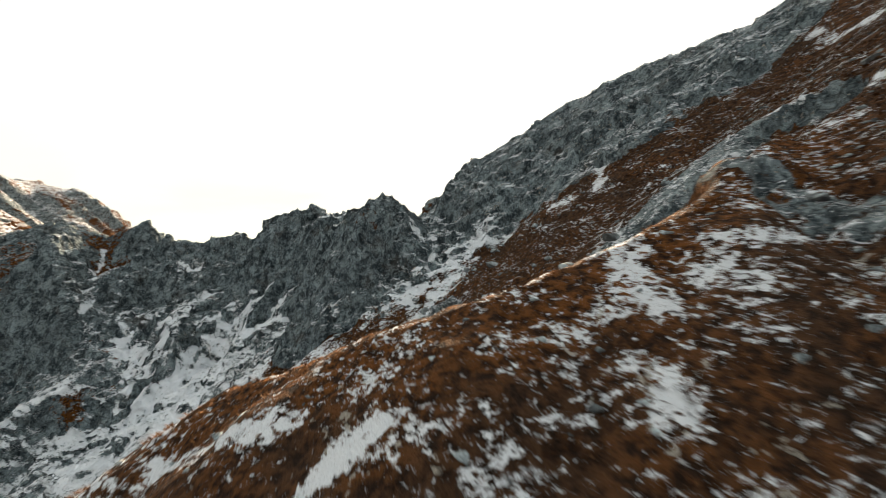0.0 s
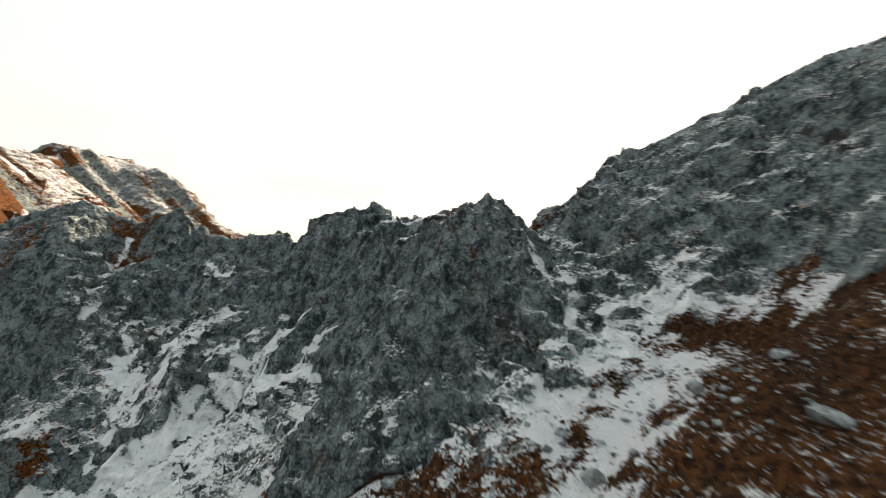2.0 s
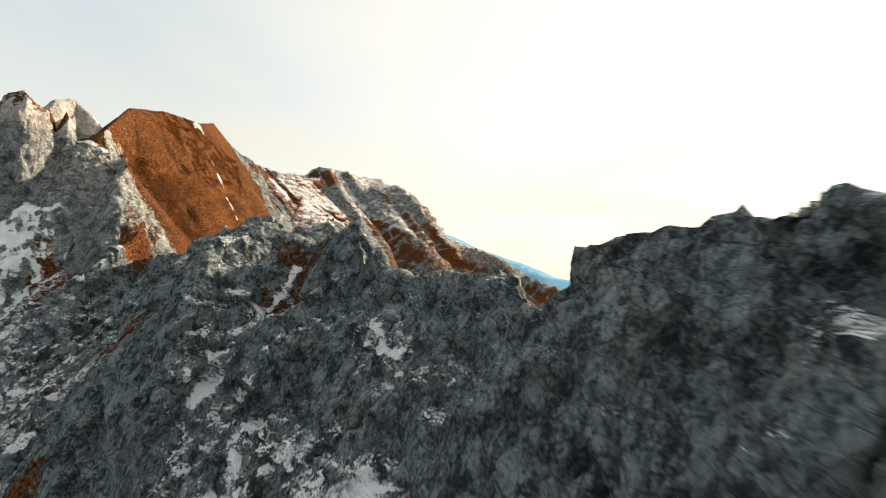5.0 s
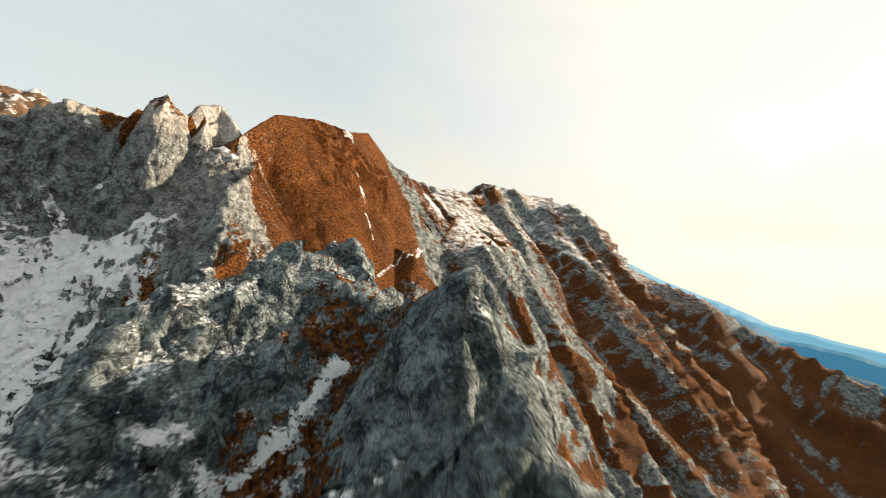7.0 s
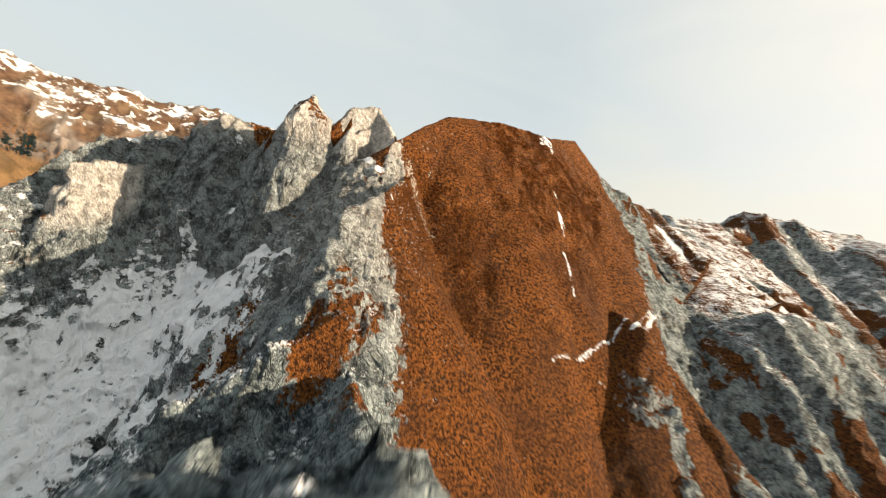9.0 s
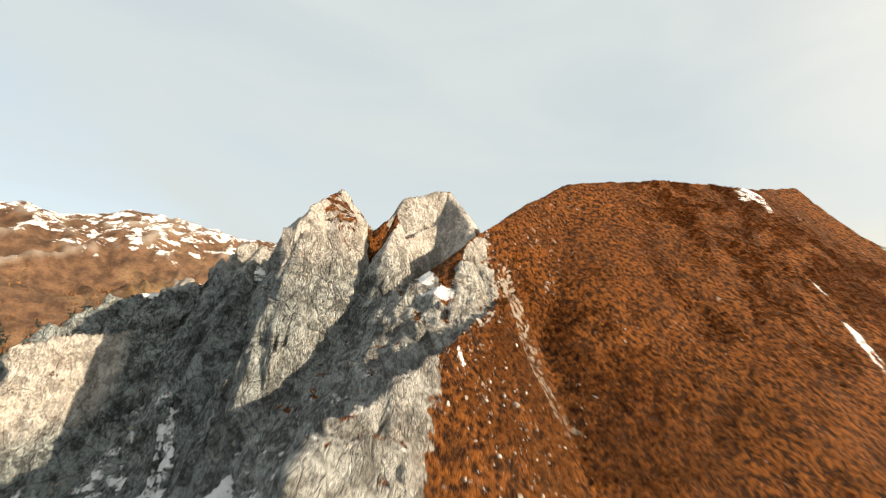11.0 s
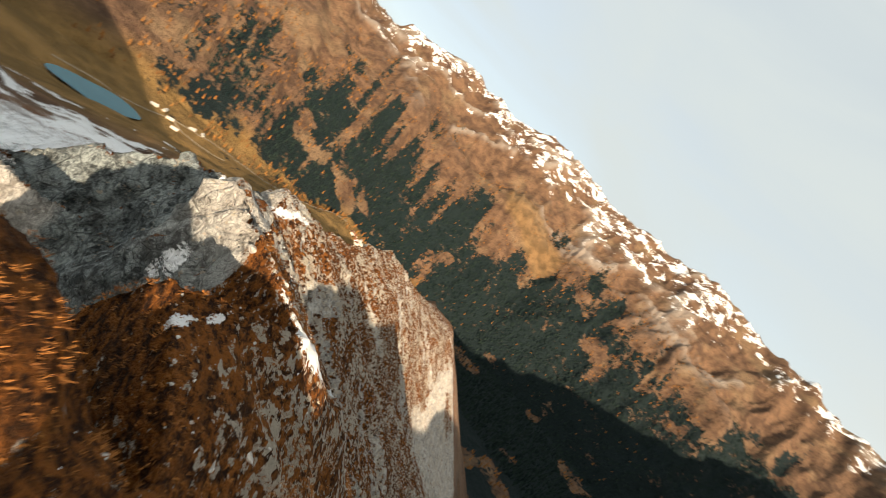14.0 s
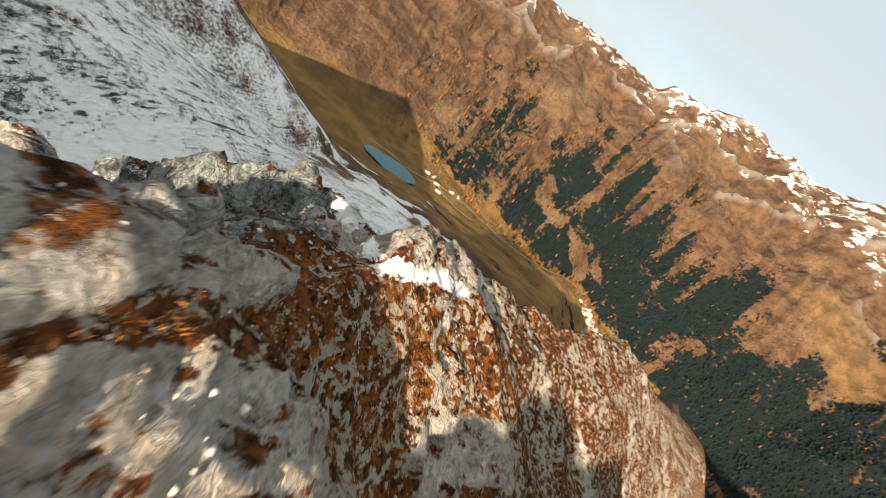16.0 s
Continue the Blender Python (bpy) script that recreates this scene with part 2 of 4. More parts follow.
    high = g.math("ADD", g.math("MULTIPLY", high, g.math("SUBTRACT", 1.0, g.math("MULTIPLY", cover, 0.75))), g.math("MULTIPLY", cover, 0.25))
    high = g.math("ADD", high, g.math("MULTIPLY", g.math("ADD", g.math("MULTIPLY", speck, 9.0), g.math("MULTIPLY", patch, 30.0)), far))
    tree.links.new(g.bump(high, 1.0, 1.0), b.inputs["Normal"])
    return m


ground_mat = ground_material()
# ---- relief ----
# A crest is a line of (x, y, z, inner tangent, inner reach, inner tangent beyond, outer tangent, outer reach, outer tangent beyond);
# inner is the left-hand side along the line.
# the ridge, from the high shoulder to the valley
SHOULDER = [
    (230, -40, 135, 0.75, 60, 0.75, 0.8, 60, 0.8),
    (140.1, 40.7, 98, 0.82, 60.1, 0.84, 0.69, 60, 0.79),
    (74.5, 89.3, 56.1, 0.93, 59.8, 0.94, 0.61, 60.4, 0.91),
    (40, 119.1, 48.2, 1.52, 25.3, 0.75, 0.6, 60, 0.9),
    (17.3, 124.5, 40.7, 1.54, 18.8, 0.88, 1.13, 40, 0.9),
    (8.9, 138.5, 26.3, 1.41, 14, 0.8, 1.17, 40, 0.9),
    (-7.5, 146.4, 12, 0.66, 20, 0.8, 1.19, 40, 0.9),
    (-13.5, 156.3, 19, 1.2, 14, 0.9, 1.2, 40, 1),
    (-18.3, 155.1, 20.9, 0.26, 10.6, 1.12, 1.49, 39.1, 1),
]
WALL_CREST = [
    (-38.2, 150.4, 14.2, 0.33, 3.8, 2.08, 1.1, 40, 1),
    (-44.7, 156.1, 18.9, 2.38, 24.9, 0.9, 1.22, 40, 1),
    (-68.7, 157.4, 11.5, 1.56, 19.7, 0.67, 1.2, 39.8, 1),
    (-82.6, 173.7, 7.9, 1.79, 21.6, 0.9, 1.2, 40, 1),
    (-113.5, 175.9, 1.3, 0.63, 18.8, 1.38, 1.35, 40, 1),
    (-121.2, 178.4, 13.4, 2.5, 21.9, 0.9, 1.14, 40, 1),
    (-139.7, 181, 5.7, 1.5, 24, 1.02, 1.23, 40, 1),
    (-166.7, 182.8, 12, 0.73, 22.5, 1.3, 1.2, 40.1, 1.01),
    (-188.8, 181, -2.2, 1.51, 22, 0.9, 1.24, 40, 1),
    (-224.8, 172.8, -8.1, 1.57, 22, 0.9, 1.23, 40, 1),
]
TOWER_CREST = [
    (-238.7, 163.7, 16.7, 2.69, 22.1, 0.9, 1.15, 40, 1),
    (-249.6, 169.3, 24.2, 1.84, 22.3, 0.92, 1.13, 40.1, 1),
    (-270, 172.8, 31.4, 2.38, 17, 0.9, 1.45, 40, 1),
    (-277.3, 163.4, 43, 2.5, 17.1, 0.9, 1.23, 40, 1),
    (-282.1, 157.7, 49.2, 2.73, 16.1, 0.9, 1.09, 40, 1),
    (-276.1, 147.9, 45.9, 2.9, 17.9, 1.05, 1.64, 40.8, 1.05),
    (-277, 133.3, 41.1, 3.2, 20.5, 0.99, 0.47, 6.5, 0.91),
    (-288.6, 129.3, 37.2, 2.72, 17, 0.9, 0.95, 12.3, 1.05),
    (-280.6, 113.7, 37.9, 3.28, 15.1, 0.9, 0.57, 8, 1.19),
]
END_RIDGE = [
    (-288.2, 100.4, 28.3, 0.27, 10, 1.5, 0.93, 13.9, 0.88),
    (-290.3, 85.5, 28.2, 1.77, 14.9, 0.91, 0.5, 11.8, 0.83),
    (-308.2, 58.3, 12.1, 1.59, 20, 0.79, 0.15, 10.2, 0.76),
    (-321.6, 49.5, 10.2, 1.28, 30, 0.8, 0.37, 10.1, 0.95),
    (-352, 13.4, -0.4, 1.2, 30, 0.8, 0.7, 19.9, 1.08),
    (-399.8, -29.6, -27.9, 1.18, 30, 0.7, 0.79, 25.3, 1),
    (-442.3, -71.9, -50, 1, 30, 0.7, 0.15, 30.6, 1.06),
    (-521.3, -160.2, -91.8, 1, 30, 0.7, 0.15, 30, 0.95),
    (-600, -265, -140, 1, 30, 0.7, 0.6, 30, 0.9),
    (-690, -385, -190, 0.9, 30, 0.7, 0.6, 30, 0.9),
    (-800, -520, -330, 0.9, 30, 0.7, 0.7, 40, 0.8),
]
MAIN = SHOULDER + WALL_CREST + TOWER_CREST + END_RIDGE
# the grass mountain and the crest beyond it
GRASS_NEAR = [
    (-269.6, 165.5, 38.5, 0.82, 23.5, 1.53, 1.75, 60, 1.1),
    (-291.4, 178.5, 53.4, 1.71, 30.4, 1.03, 1.23, 60, 1.1),
    (-306, 198.2, 60.1, 1.06, 29.7, 1.02, 1.13, 60, 1.1),
    (-312.7, 217.2, 60.5, 0.96, 30, 1, 1.33, 60, 1.1),
    (-328.4, 231, 66.1, 0.94, 30, 1, 1.2, 60, 1.1),
    (-341.6, 256.5, 50.9, 1, 30, 1, 1.23, 60, 1.1),
    (-358.7, 298.6, 43, 1.19, 30, 1.1, 0.56, 59.3, 1.09),
    (-395.1, 359.8, 57.3, 1, 30, 1, 1.24, 60, 1.02),
    (-422, 388.1, 69.6, 1.01, 30, 1, 1.15, 60, 1),
]
GRASS_FAR = [
    (-451.4, 414.7, 73.4, 1, 30, 1, 1.22, 60, 1),
    (-489.1, 500.6, 82.2, 0.99, 30, 1, 0.15, 58.5, 1),
    (-530.4, 571.7, 95.3, 1, 30, 1, 1.21, 60, 1),
    (-488.1, 629, 40.9, 0.9, 30, 0.9, 1, 60, 0.9),
    (-442.9, 685.6, 8.4, 0.91, 30, 0.9, 1, 60, 0.9),
    (-385.7, 730.5, -5.6, 0.92, 30, 0.9, 1, 60, 0.9),
    (-342, 764, -32, 0.9, 30, 0.9, 1, 60, 0.9),
    (-253, 812, -58, 0.9, 30, 0.9, 1, 60, 0.9),
    (-141, 865, -128, 0.8, 30, 0.8, 0.9, 60, 0.8),
    (-20, 900, -210, 0.8, 30, 0.8, 0.9, 60, 0.8),
]
GRASS = GRASS_NEAR + GRASS_FAR
GRASSY_RIB = [
    (31, 35, 11.5, 0.6, 20, 0.6, 0.7, 6, 1.1),
    (20, 28, 4.8, 0.6, 20, 0.6, 0.7, 6, 1.1),
    (12.5, 25.5, 0.9, 0.6, 20, 0.6, 0.7, 6, 1.1),
    (4, 23.7, -2.3, 0.55, 20, 0.6, 0.7, 6, 1.1),
    (-5, 26, -6, 0.55, 20, 0.6, 0.7, 6, 1.1),
    (-14, 29.3, -9.6, 0.6, 20, 0.7, 0.8, 6, 1.1),
    (-20, 32, -16, 0.9, 20, 0.8, 1, 6, 1.1),
    (-34, 38, -34, 0.9, 20, 0.8, 1, 6, 1.1),
]
GREY_RIB = [
    (10, 60, -5, 0.8, 20, 0.8, 0.9, 20, 0.9),
    (1, 55, -8.3, 1.2, 6, 0.8, 1.3, 6, 0.8),
    (-4, 51, -14, 1.2, 6, 0.8, 1.3, 6, 0.8),
]
ROCK_TOOTH = [
    (-1.9, 118.5, 9.9, 1.74, 20, 1, 1.5, 20, 1),
    (-10.7, 111.4, 17.5, 1.64, 20.1, 1.01, 2.03, 20.1, 0.99),
    (-16.2, 107.5, 15, 1.73, 23, 1.15, 1.85, 20.8, 1.01),
    (-22, 119.8, 10.5, 2.08, 20, 1, 1.49, 20, 1),
    (-33.8, 127.9, 6.9, 2.52, 20, 1, 1.63, 20, 1),
]
FIRST_TOWER = [
    (-276, 143.7, 42.8, 1.96, 20, 3, 0.82, 6, 4.2),
    (-272.9, 141.3, 46.2, 1.14, 5.8, 4.23, 0.64, 5, 4.22),
    (-269.3, 141.8, 45.2, 0.87, 6, 4.18, 1.6, 3, 4.19),
    (-264, 141.4, 41.8, 1.77, 3, 4.51, 1.35, 3, 4.36),
    (-264.6, 140.7, 36.2, 1.59, 3, 4.22, 1.3, 9.9, 4.2),
]
SECOND_TOWER = [
    (-269.9, 153.3, 42.7, 3.13, 40, 1, 3.02, 40, 1),
    (-271.5, 153.6, 37.6, 2.42, 40, 1, 4.05, 40, 1),
    (-281.1, 158.5, 44.5, 1.82, 40, 1, 2.64, 40, 1),
]
LOWER_SPUR = [
    (-291.7, 90.2, 25.6, 1.63, 20, 1, 1.6, 20, 1),
    (-276.4, 83.3, 23.1, 2.35, 20, 1, 1.82, 20, 1),
    (-257.7, 81.8, 9.3, 1.38, 20, 1, 1.6, 20, 1),
]
SUNLIT_BLOCK = [
    (-283.1, 105.7, 34.1, 2.19, 20, 1, 2.26, 20, 1),
    (-276, 103.9, 19.8, 2.68, 20, 1, 2.31, 20, 1),
    (-257.8, 94, 15, 3.24, 20, 1, 2.97, 20, 1),
]
OUTER_SPUR = [
    (-290, 236, 8, 1.1, 30, 1, 1.1, 30, 1),
    (-263, 243, 3, 1.1, 30, 1, 1.1, 30, 1),
    (-244, 262, -22, 1.1, 30, 1, 1.1, 30, 1),
    (-190, 300, -90, 1, 30, 1, 1, 30, 1),
]
HEAD_RIB = [
    (-151.3, 171.5, 11.3, 0.35, 20, 1.4, 1.81, 20, 1.4),
    (-141.9, 156.7, 3.9, 0.96, 16.2, 1.64, 3.57, 21.2, 1.4),
    (-149, 147.4, -13.3, 2.12, 19.9, 1.2, 1.21, 20, 1.2),
]
WALL_RIB_WEST = [
    (-170.7, 181.6, 11.4, 1.59, 20, 1.2, 1.6, 20, 1.2),
    (-175.8, 167.9, 1.4, 1.5, 20, 1.2, 1.5, 20, 1.2),
    (-182, 150, -22, 1.4, 20, 1.1, 1.4, 20, 1.1),
    (-188, 132, -48, 1.3, 20, 1, 1.3, 20, 1),
]
WALL_RIB_FAR = [
    (-226.9, 169.7, 1.1, 1.48, 20, 1.2, 1.4, 20, 1.2),
    (-222.9, 164.6, -3.8, 1.87, 20, 1.2, 1.42, 20, 1.2),
    (-214, 150, -16, 1.3, 20, 1.1, 1.3, 20, 1.1),
    (-206, 136, -40, 1.2, 20, 1, 1.2, 20, 1),
]
WALL_RIB_EAST = [
    (-111.7, 177.5, 7.4, 1.37, 20, 1.2, 1.65, 20, 1.2),
    (-116.8, 159.4, -5.5, 2.52, 25.5, 1.27, 0.37, 10.4, 1.37),
    (-123.8, 139.8, -37.8, 1.4, 20, 1.2, 1.4, 20, 1.2),
    (-139.9, 118, -66, 1.3, 20, 1, 1.3, 20, 1),
]
SPURS = [GRASSY_RIB, GREY_RIB, ROCK_TOOTH, FIRST_TOWER, SECOND_TOWER, LOWER_SPUR, SUNLIT_BLOCK, OUTER_SPUR, HEAD_RIB, WALL_RIB_WEST, WALL_RIB_FAR, WALL_RIB_EAST]
SLOPE_GULLY = [
    (34, 42, 7, 1.1),
    (24, 41.5, 0, 1.1),
    (15, 42, -5, 1.1),
    (6, 41, -10, 0.9),
    (-8, 40, -18, 0.7),
]
NOTCH_GULLY = [
    (-9.1, 133.7, 11.5, 0.8),
    (8.6, 91.9, -3.2, 0.39),
    (-9.9, 99.8, -6.4, 0.32),
    (-22, 93, -20, 0.5),
    (-60, 75, -48, 0.5),
    (-120, 40, -95, 0.6),
]
WALL_GULLY = [
    (-103.3, 172.4, 3.2, 0.7),
    (-103.5, 150.2, -25.6, 0.55),
    (-102.6, 139.5, -37.2, 0.55),
    (-96.5, 118.4, -57.3, 0.56),
    (-110, 90, -82, 0.6),
]
CREST_GULLY = [
    (-70.9, 164.7, 1.8, 0.94),
    (-79.6, 143.4, -19.1, 0.7),
    (-71, 125, -42.3, 0.62),
    (-84.8, 105, -58, 0.51),
]
BLOCK_GULLY = [
    (-270, 97, 15, 0.9),
    (-268.1, 99.1, 0.6, 1.11),
    (-256, 109.2, -14.4, 0.42),
]
GULLIES = [SLOPE_GULLY, NOTCH_GULLY, WALL_GULLY, CREST_GULLY, BLOCK_GULLY]
# the far land, by yaw round the ridge: the foot of the slopes across the valley, its height, and the skyline's angle
YAWS = [0, 35, 43, 50, 62, 80, 90, 100, 109, 115, 120, 125, 129, 135, 139, 146, 152, 159, 165, 172, 178, 188, 200, 230, 260, 300, 360]
# from yaw 43 to 62 an unseen range, raised to shade the valley
SKY = [-8, -8, 1.5, 3.8, 4.6, 5.2, 5.0, 4.8, 6.2, 6.4, 7.2, 6.4, 6.8, 5.7, 6.4, 7.0, 5.5, 5.7, 4.7, 3.9, 3.6, 3.2, 3.9, 4, 3, 0, -6]
FOOT = [2600, 2600, 2600, 2500, 2400, 2300, 2300, 2250, 2200, 2200, 2200, 2150, 2100, 2100, 2050, 2000, 1950, 1850, 1650, 1500, 1400, 1280, 1200, 1150, 1500, 2200, 2600]
FLOOR = [-700, -700, -700, -700, -700, -700, -710, -720, -730, -735, -740, -745, -750, -755, -760, -740, -700, -650, -580, -520, -470, -420, -385, -340, -400, -600, -700]
# an invented western arm of the grass mountain, added to shade the valley
SHADE_ARM = [
    (-545, 580, 80, 1.3, 60, 1.3, 1.3, 60, 1.3),
    (-800, 650, 60, 1.0, 60, 1.0, 1.2, 60, 1.2),
    (-1250, 720, 90, 0.8, 60, 0.8, 0.8, 60, 0.7),
    (-1700, 700, 110, 0.9, 60, 0.9, 0.8, 60, 0.7),
    (-2150, 620, 110, 0.9, 60, 0.9, 0.8, 60, 0.7),
    (-2700, 480, 150, 0.9, 60, 0.9, 0.8, 60, 0.7),
    (-3200, 300, 180, 0.9, 60, 0.9, 0.8, 60, 0.7),
]
LAKE = (-74, -863, -400)


def step(a, b, v):
    t = np.clip((v - a) / (b - a), 0, 1)
    return t * t * (3 - 2 * t)


def crest(line, x, y):
    """The height that a crest and its flanks give at each place."""
    best = np.full(np.shape(x), -9999.0)
    for a, b in zip(line, line[1:]):
        a, b = np.array(a, float), np.array(b, float)
        d = b[:2] - a[:2]
        n = np.hypot(*d)
        s = np.clip(((x - a[0]) * d[0] + (y - a[1]) * d[1]) / n**2, 0, 1)
        ox, oy = x - a[0] - s * d[0], y - a[1] - s * d[1]
        away = np.hypot(ox, oy)
        lean = np.clip((d[0] * oy - d[1] * ox) / n / np.maximum(away, 1e-6) * 0.5 + 0.5, 0, 1)
        z, i1, ir, i2, o1, r, o2 = (a[k] + s * (b[k] - a[k]) for k in range(2, 9))
        inner = np.minimum(away, ir) * i1 + np.maximum(away - ir, 0) * i2
        outer = np.minimum(away, r) * o1 + np.maximum(away - r, 0) * o2
        best = np.maximum(best, z - outer + (outer - inner) * lean)
    return best


def within_basin(x, y):
    """1 inside the horseshoe of the ridge, 0 outside."""
    return 1 / (1 + np.exp(np.clip((y - 165 - 0.5 * np.maximum(x + 60, 0)) / 12, -40, 40)))


def far_land(x, y):
    """The valleys round the ridge and the ranges across them."""
    yaw = np.degrees(np.arctan2(-(x + 285), y - 130)) % 360
    away = np.hypot(x + 285, y - 130)
    foot, floor = np.interp(yaw, YAWS, FOOT), np.interp(yaw, YAWS, FLOOR)
    top = 50 + 4000 * np.tan(np.radians(np.interp(yaw, YAWS, SKY)))
    south = np.interp(yaw, [138, 160, 270, 300], [0, 1, 1, 0])
    west = np.interp(yaw, [40, 70, 138, 160], [0, 1, 1, 0])
    head = np.hypot(x + 262, y - 132)
    basin = np.interp(head, [0, 20, 80, 150, 300, 1020, 1450, 2000], [-3, -24, -66, -88, -150, -405, -440, -760])
    deep = np.interp(away, [0, 60, 150, 500, 1200, 2000], [0, -30, -120, -430, -690, -760])
    north = np.interp(away, [0, 300, 800, 2000], [-90, -300, -520, -700])
    near = south * basin + west * deep + (1 - south - west) * north
    t = np.clip((away - foot) / (4000 - foot), 0, 1)
    rise = floor + (top - floor) * np.interp(t, [0, 0.3, 0.42, 0.55, 0.8, 1], [0, 0.36, 0.5, 0.56, 0.8, 1])
    k = step(foot - 500, foot, away)
    z = near * (1 - k) + floor * k
    z = np.where(away > foot, rise, z)
    z = np.where(away > 4000, top - (away - 4000) * 0.5, z)
    return z, yaw, away, t


def relief(x, y, rough=True):
    h = np.maximum(np.maximum(crest(MAIN, x, y), crest(GRASS, x, y)), crest(SHADE_ARM, x, y))
    for line in GULLIES:
        h = np.minimum(h, -crest([(px, py, -pz, k, 8, 3.5 * k, k, 8, 3.5 * k) for px, py, pz, k in line], x, y))
    for line in SPURS:
        h = np.maximum(h, crest(line, x, y))
    return np.maximum(h, far_land(x, y)[0])


# ---- noise ----
def lattice(ix, iy, iz, seed):
    n = (ix * 374761393 + iy * 668265263 + iz * 2147483647 + seed * 974634777) & 0xFFFFFFFF
    n = ((n ^ (n >> 13)) * 1274126177) & 0xFFFFFFFF
    return ((n ^ (n >> 16)) & 0xFFFF) / 32767.5 - 1.0


def soft_noise(x, y, z=None, seed=0):
    """Smooth noise from -1 to 1 with a grain of 1 m."""
    z = np.zeros_like(x) if z is None else z
    fx, fy, fz = np.floor(x), np.floor(y), np.floor(z)
    ix, iy, iz = fx.astype(np.int64), fy.astype(np.int64), fz.astype(np.int64)
    sx, sy, sz = (u * u * u * (u * (u * 6 - 15) + 10) for u in (x - fx, y - fy, z - fz))
    total = 0
    for dx in (0, 1):
        for dy in (0, 1):
            for dz in (0, 1):
                w = (sx if dx else 1 - sx) * (sy if dy else 1 - sy) * (sz if dz else 1 - sz)
                total = total + w * lattice(ix + dx, iy + dy, iz + dz, seed)
    return total


def layered(x, y, z=None, octaves=4, seed=0, ridged=False):
    total, size, norm = 0, 1.0, 0
    for k in range(octaves):
        n = soft_noise(x * 2.03**k + 17.3 * k, y * 2.03**k - 9.1 * k, None if z is None else z * 2.03**k + 5.7 * k, seed + k)
        total, norm, size = total + size * ((1 - 2 * np.abs(n)) if ridged else n), norm + size, size * 0.5
    return total / norm


def broken(x, y, z, seed):
    """Broken rock with a grain of 1 m: each block has its own height and its own slanting face, with sharp joints."""
    fx, fy, fz = np.floor(x - 0.5), np.floor(y - 0.5), np.floor(z - 0.5)
    best = np.full(x.shape, 99.0)
    out = np.zeros(x.shape)
    for dx in (0, 1):
        for dy in (0, 1):
            for dz in (0, 1):
                ix, iy, iz = (fx + dx).astype(np.int64), (fy + dy).astype(np.int64), (fz + dz).astype(np.int64)
                cx, cy, cz = (i + 0.5 + 0.36 * lattice(ix, iy, iz, seed + k) for k, i in enumerate((ix, iy, iz)))
                ox, oy, oz = x - cx, y - cy, z - cz
                d = ox * ox + oy * oy + oz * oz
                face = 0.55 * lattice(ix, iy, iz, seed + 5) + 0.9 * (ox * lattice(ix, iy, iz, seed + 6) + oy * lattice(ix, iy, iz, seed + 7) + oz * lattice(ix, iy, iz, seed + 8))
                out = np.where(d < best, face, out)
                best = np.minimum(best, d)
    return out


# ---- ground ----
def spacing(lo, hi, fine, low_ratio, high_ratio, zones, low_end, high_end):
    """Coordinates: even in the zones, ever wider outside."""
    mid, at = [], lo
    while at < hi:
        mid.append(at)
        at += next((s for a, b, s in zones if a <= at < b), fine)
    below, at, d = [], lo, fine
    while at > low_end:
        d *= low_ratio
        at -= d
        below.append(at)
    above, at, d = [], mid[-1], fine
    while at < high_end:
        d *= high_ratio
        at += d
        above.append(at)
    return np.array(below[::-1] + mid + above)


def line_mask(x, y, line, width):
    """1 on a line of (x, y), fading to 0 at its width on both sides."""
    best = np.full(np.shape(x), 1e9)
    for a, b in zip(line, line[1:]):
        dx, dy = b[0] - a[0], b[1] - a[1]
        s = np.clip(((x - a[0]) * dx + (y - a[1]) * dy) / (dx * dx + dy * dy), 0, 1)
        best = np.minimum(best, np.hypot(x - a[0] - s * dx, y - a[1] - s * dy))
    return np.clip(1 - best / width, 0, 1)


# steep rock whatever its angle: the wall over the basin, the towers
ROCKY = [
    ([(64, 100), (25, 114), (10, 126), (-4, 130)], 27),
    ([(72, 80), (46, 82), (30, 90)], 13),
    ([(0, 118), (-12, 111), (-24, 120), (-60, 150), (-100, 162), (-140, 164), (-180, 166), (-222, 158)], 32),
    ([(-6, 148), (-22, 154), (-44, 158), (-70, 168), (-90, 174), (-124, 178)], 10),
    ([(-236, 160), (-256, 158), (-264, 140), (-272, 120), (-272, 100)], 16),
    ([(-275, 152), (-278, 160)], 8),
    ([(-282, 118), (-284, 104)], 4.0),
    ([(-300, 98), (-308, 90)], 3),
    ([(-288, 113.5), (-291, 108)], 2.5),
    ([(11, 43), (18, 45), (27, 47), (36, 50)], 8),
    ([(2, 56), (-2, 52)], 3.5),
    ([(24, 31), (25, 23)], 3),
]
# here grass holds on steep land
GRASSY = [
    ([(-284, 186), (-296, 204), (-308, 220), (-296, 236)], 30),
    ([(-276, 188), (-274, 205), (-274, 225), (-262, 205)], 22),
    ([(-262, 190), (-250, 205), (-236, 220)], 22),
    ([(-128, 186), (-140, 192), (-160, 200)], 14),
    ([(-289, 126), (-297, 114), (-312, 96), (-330, 78), (-352, 50)], 24),
    ([(-330, 60), (-352, 30), (-385, 5), (-430, -40), (-470, -80)], 40),
    ([(-330, 95), (-350, 75), (-380, 50)], 28),
    ([(-286, 142), (-292, 134)], 9),
]
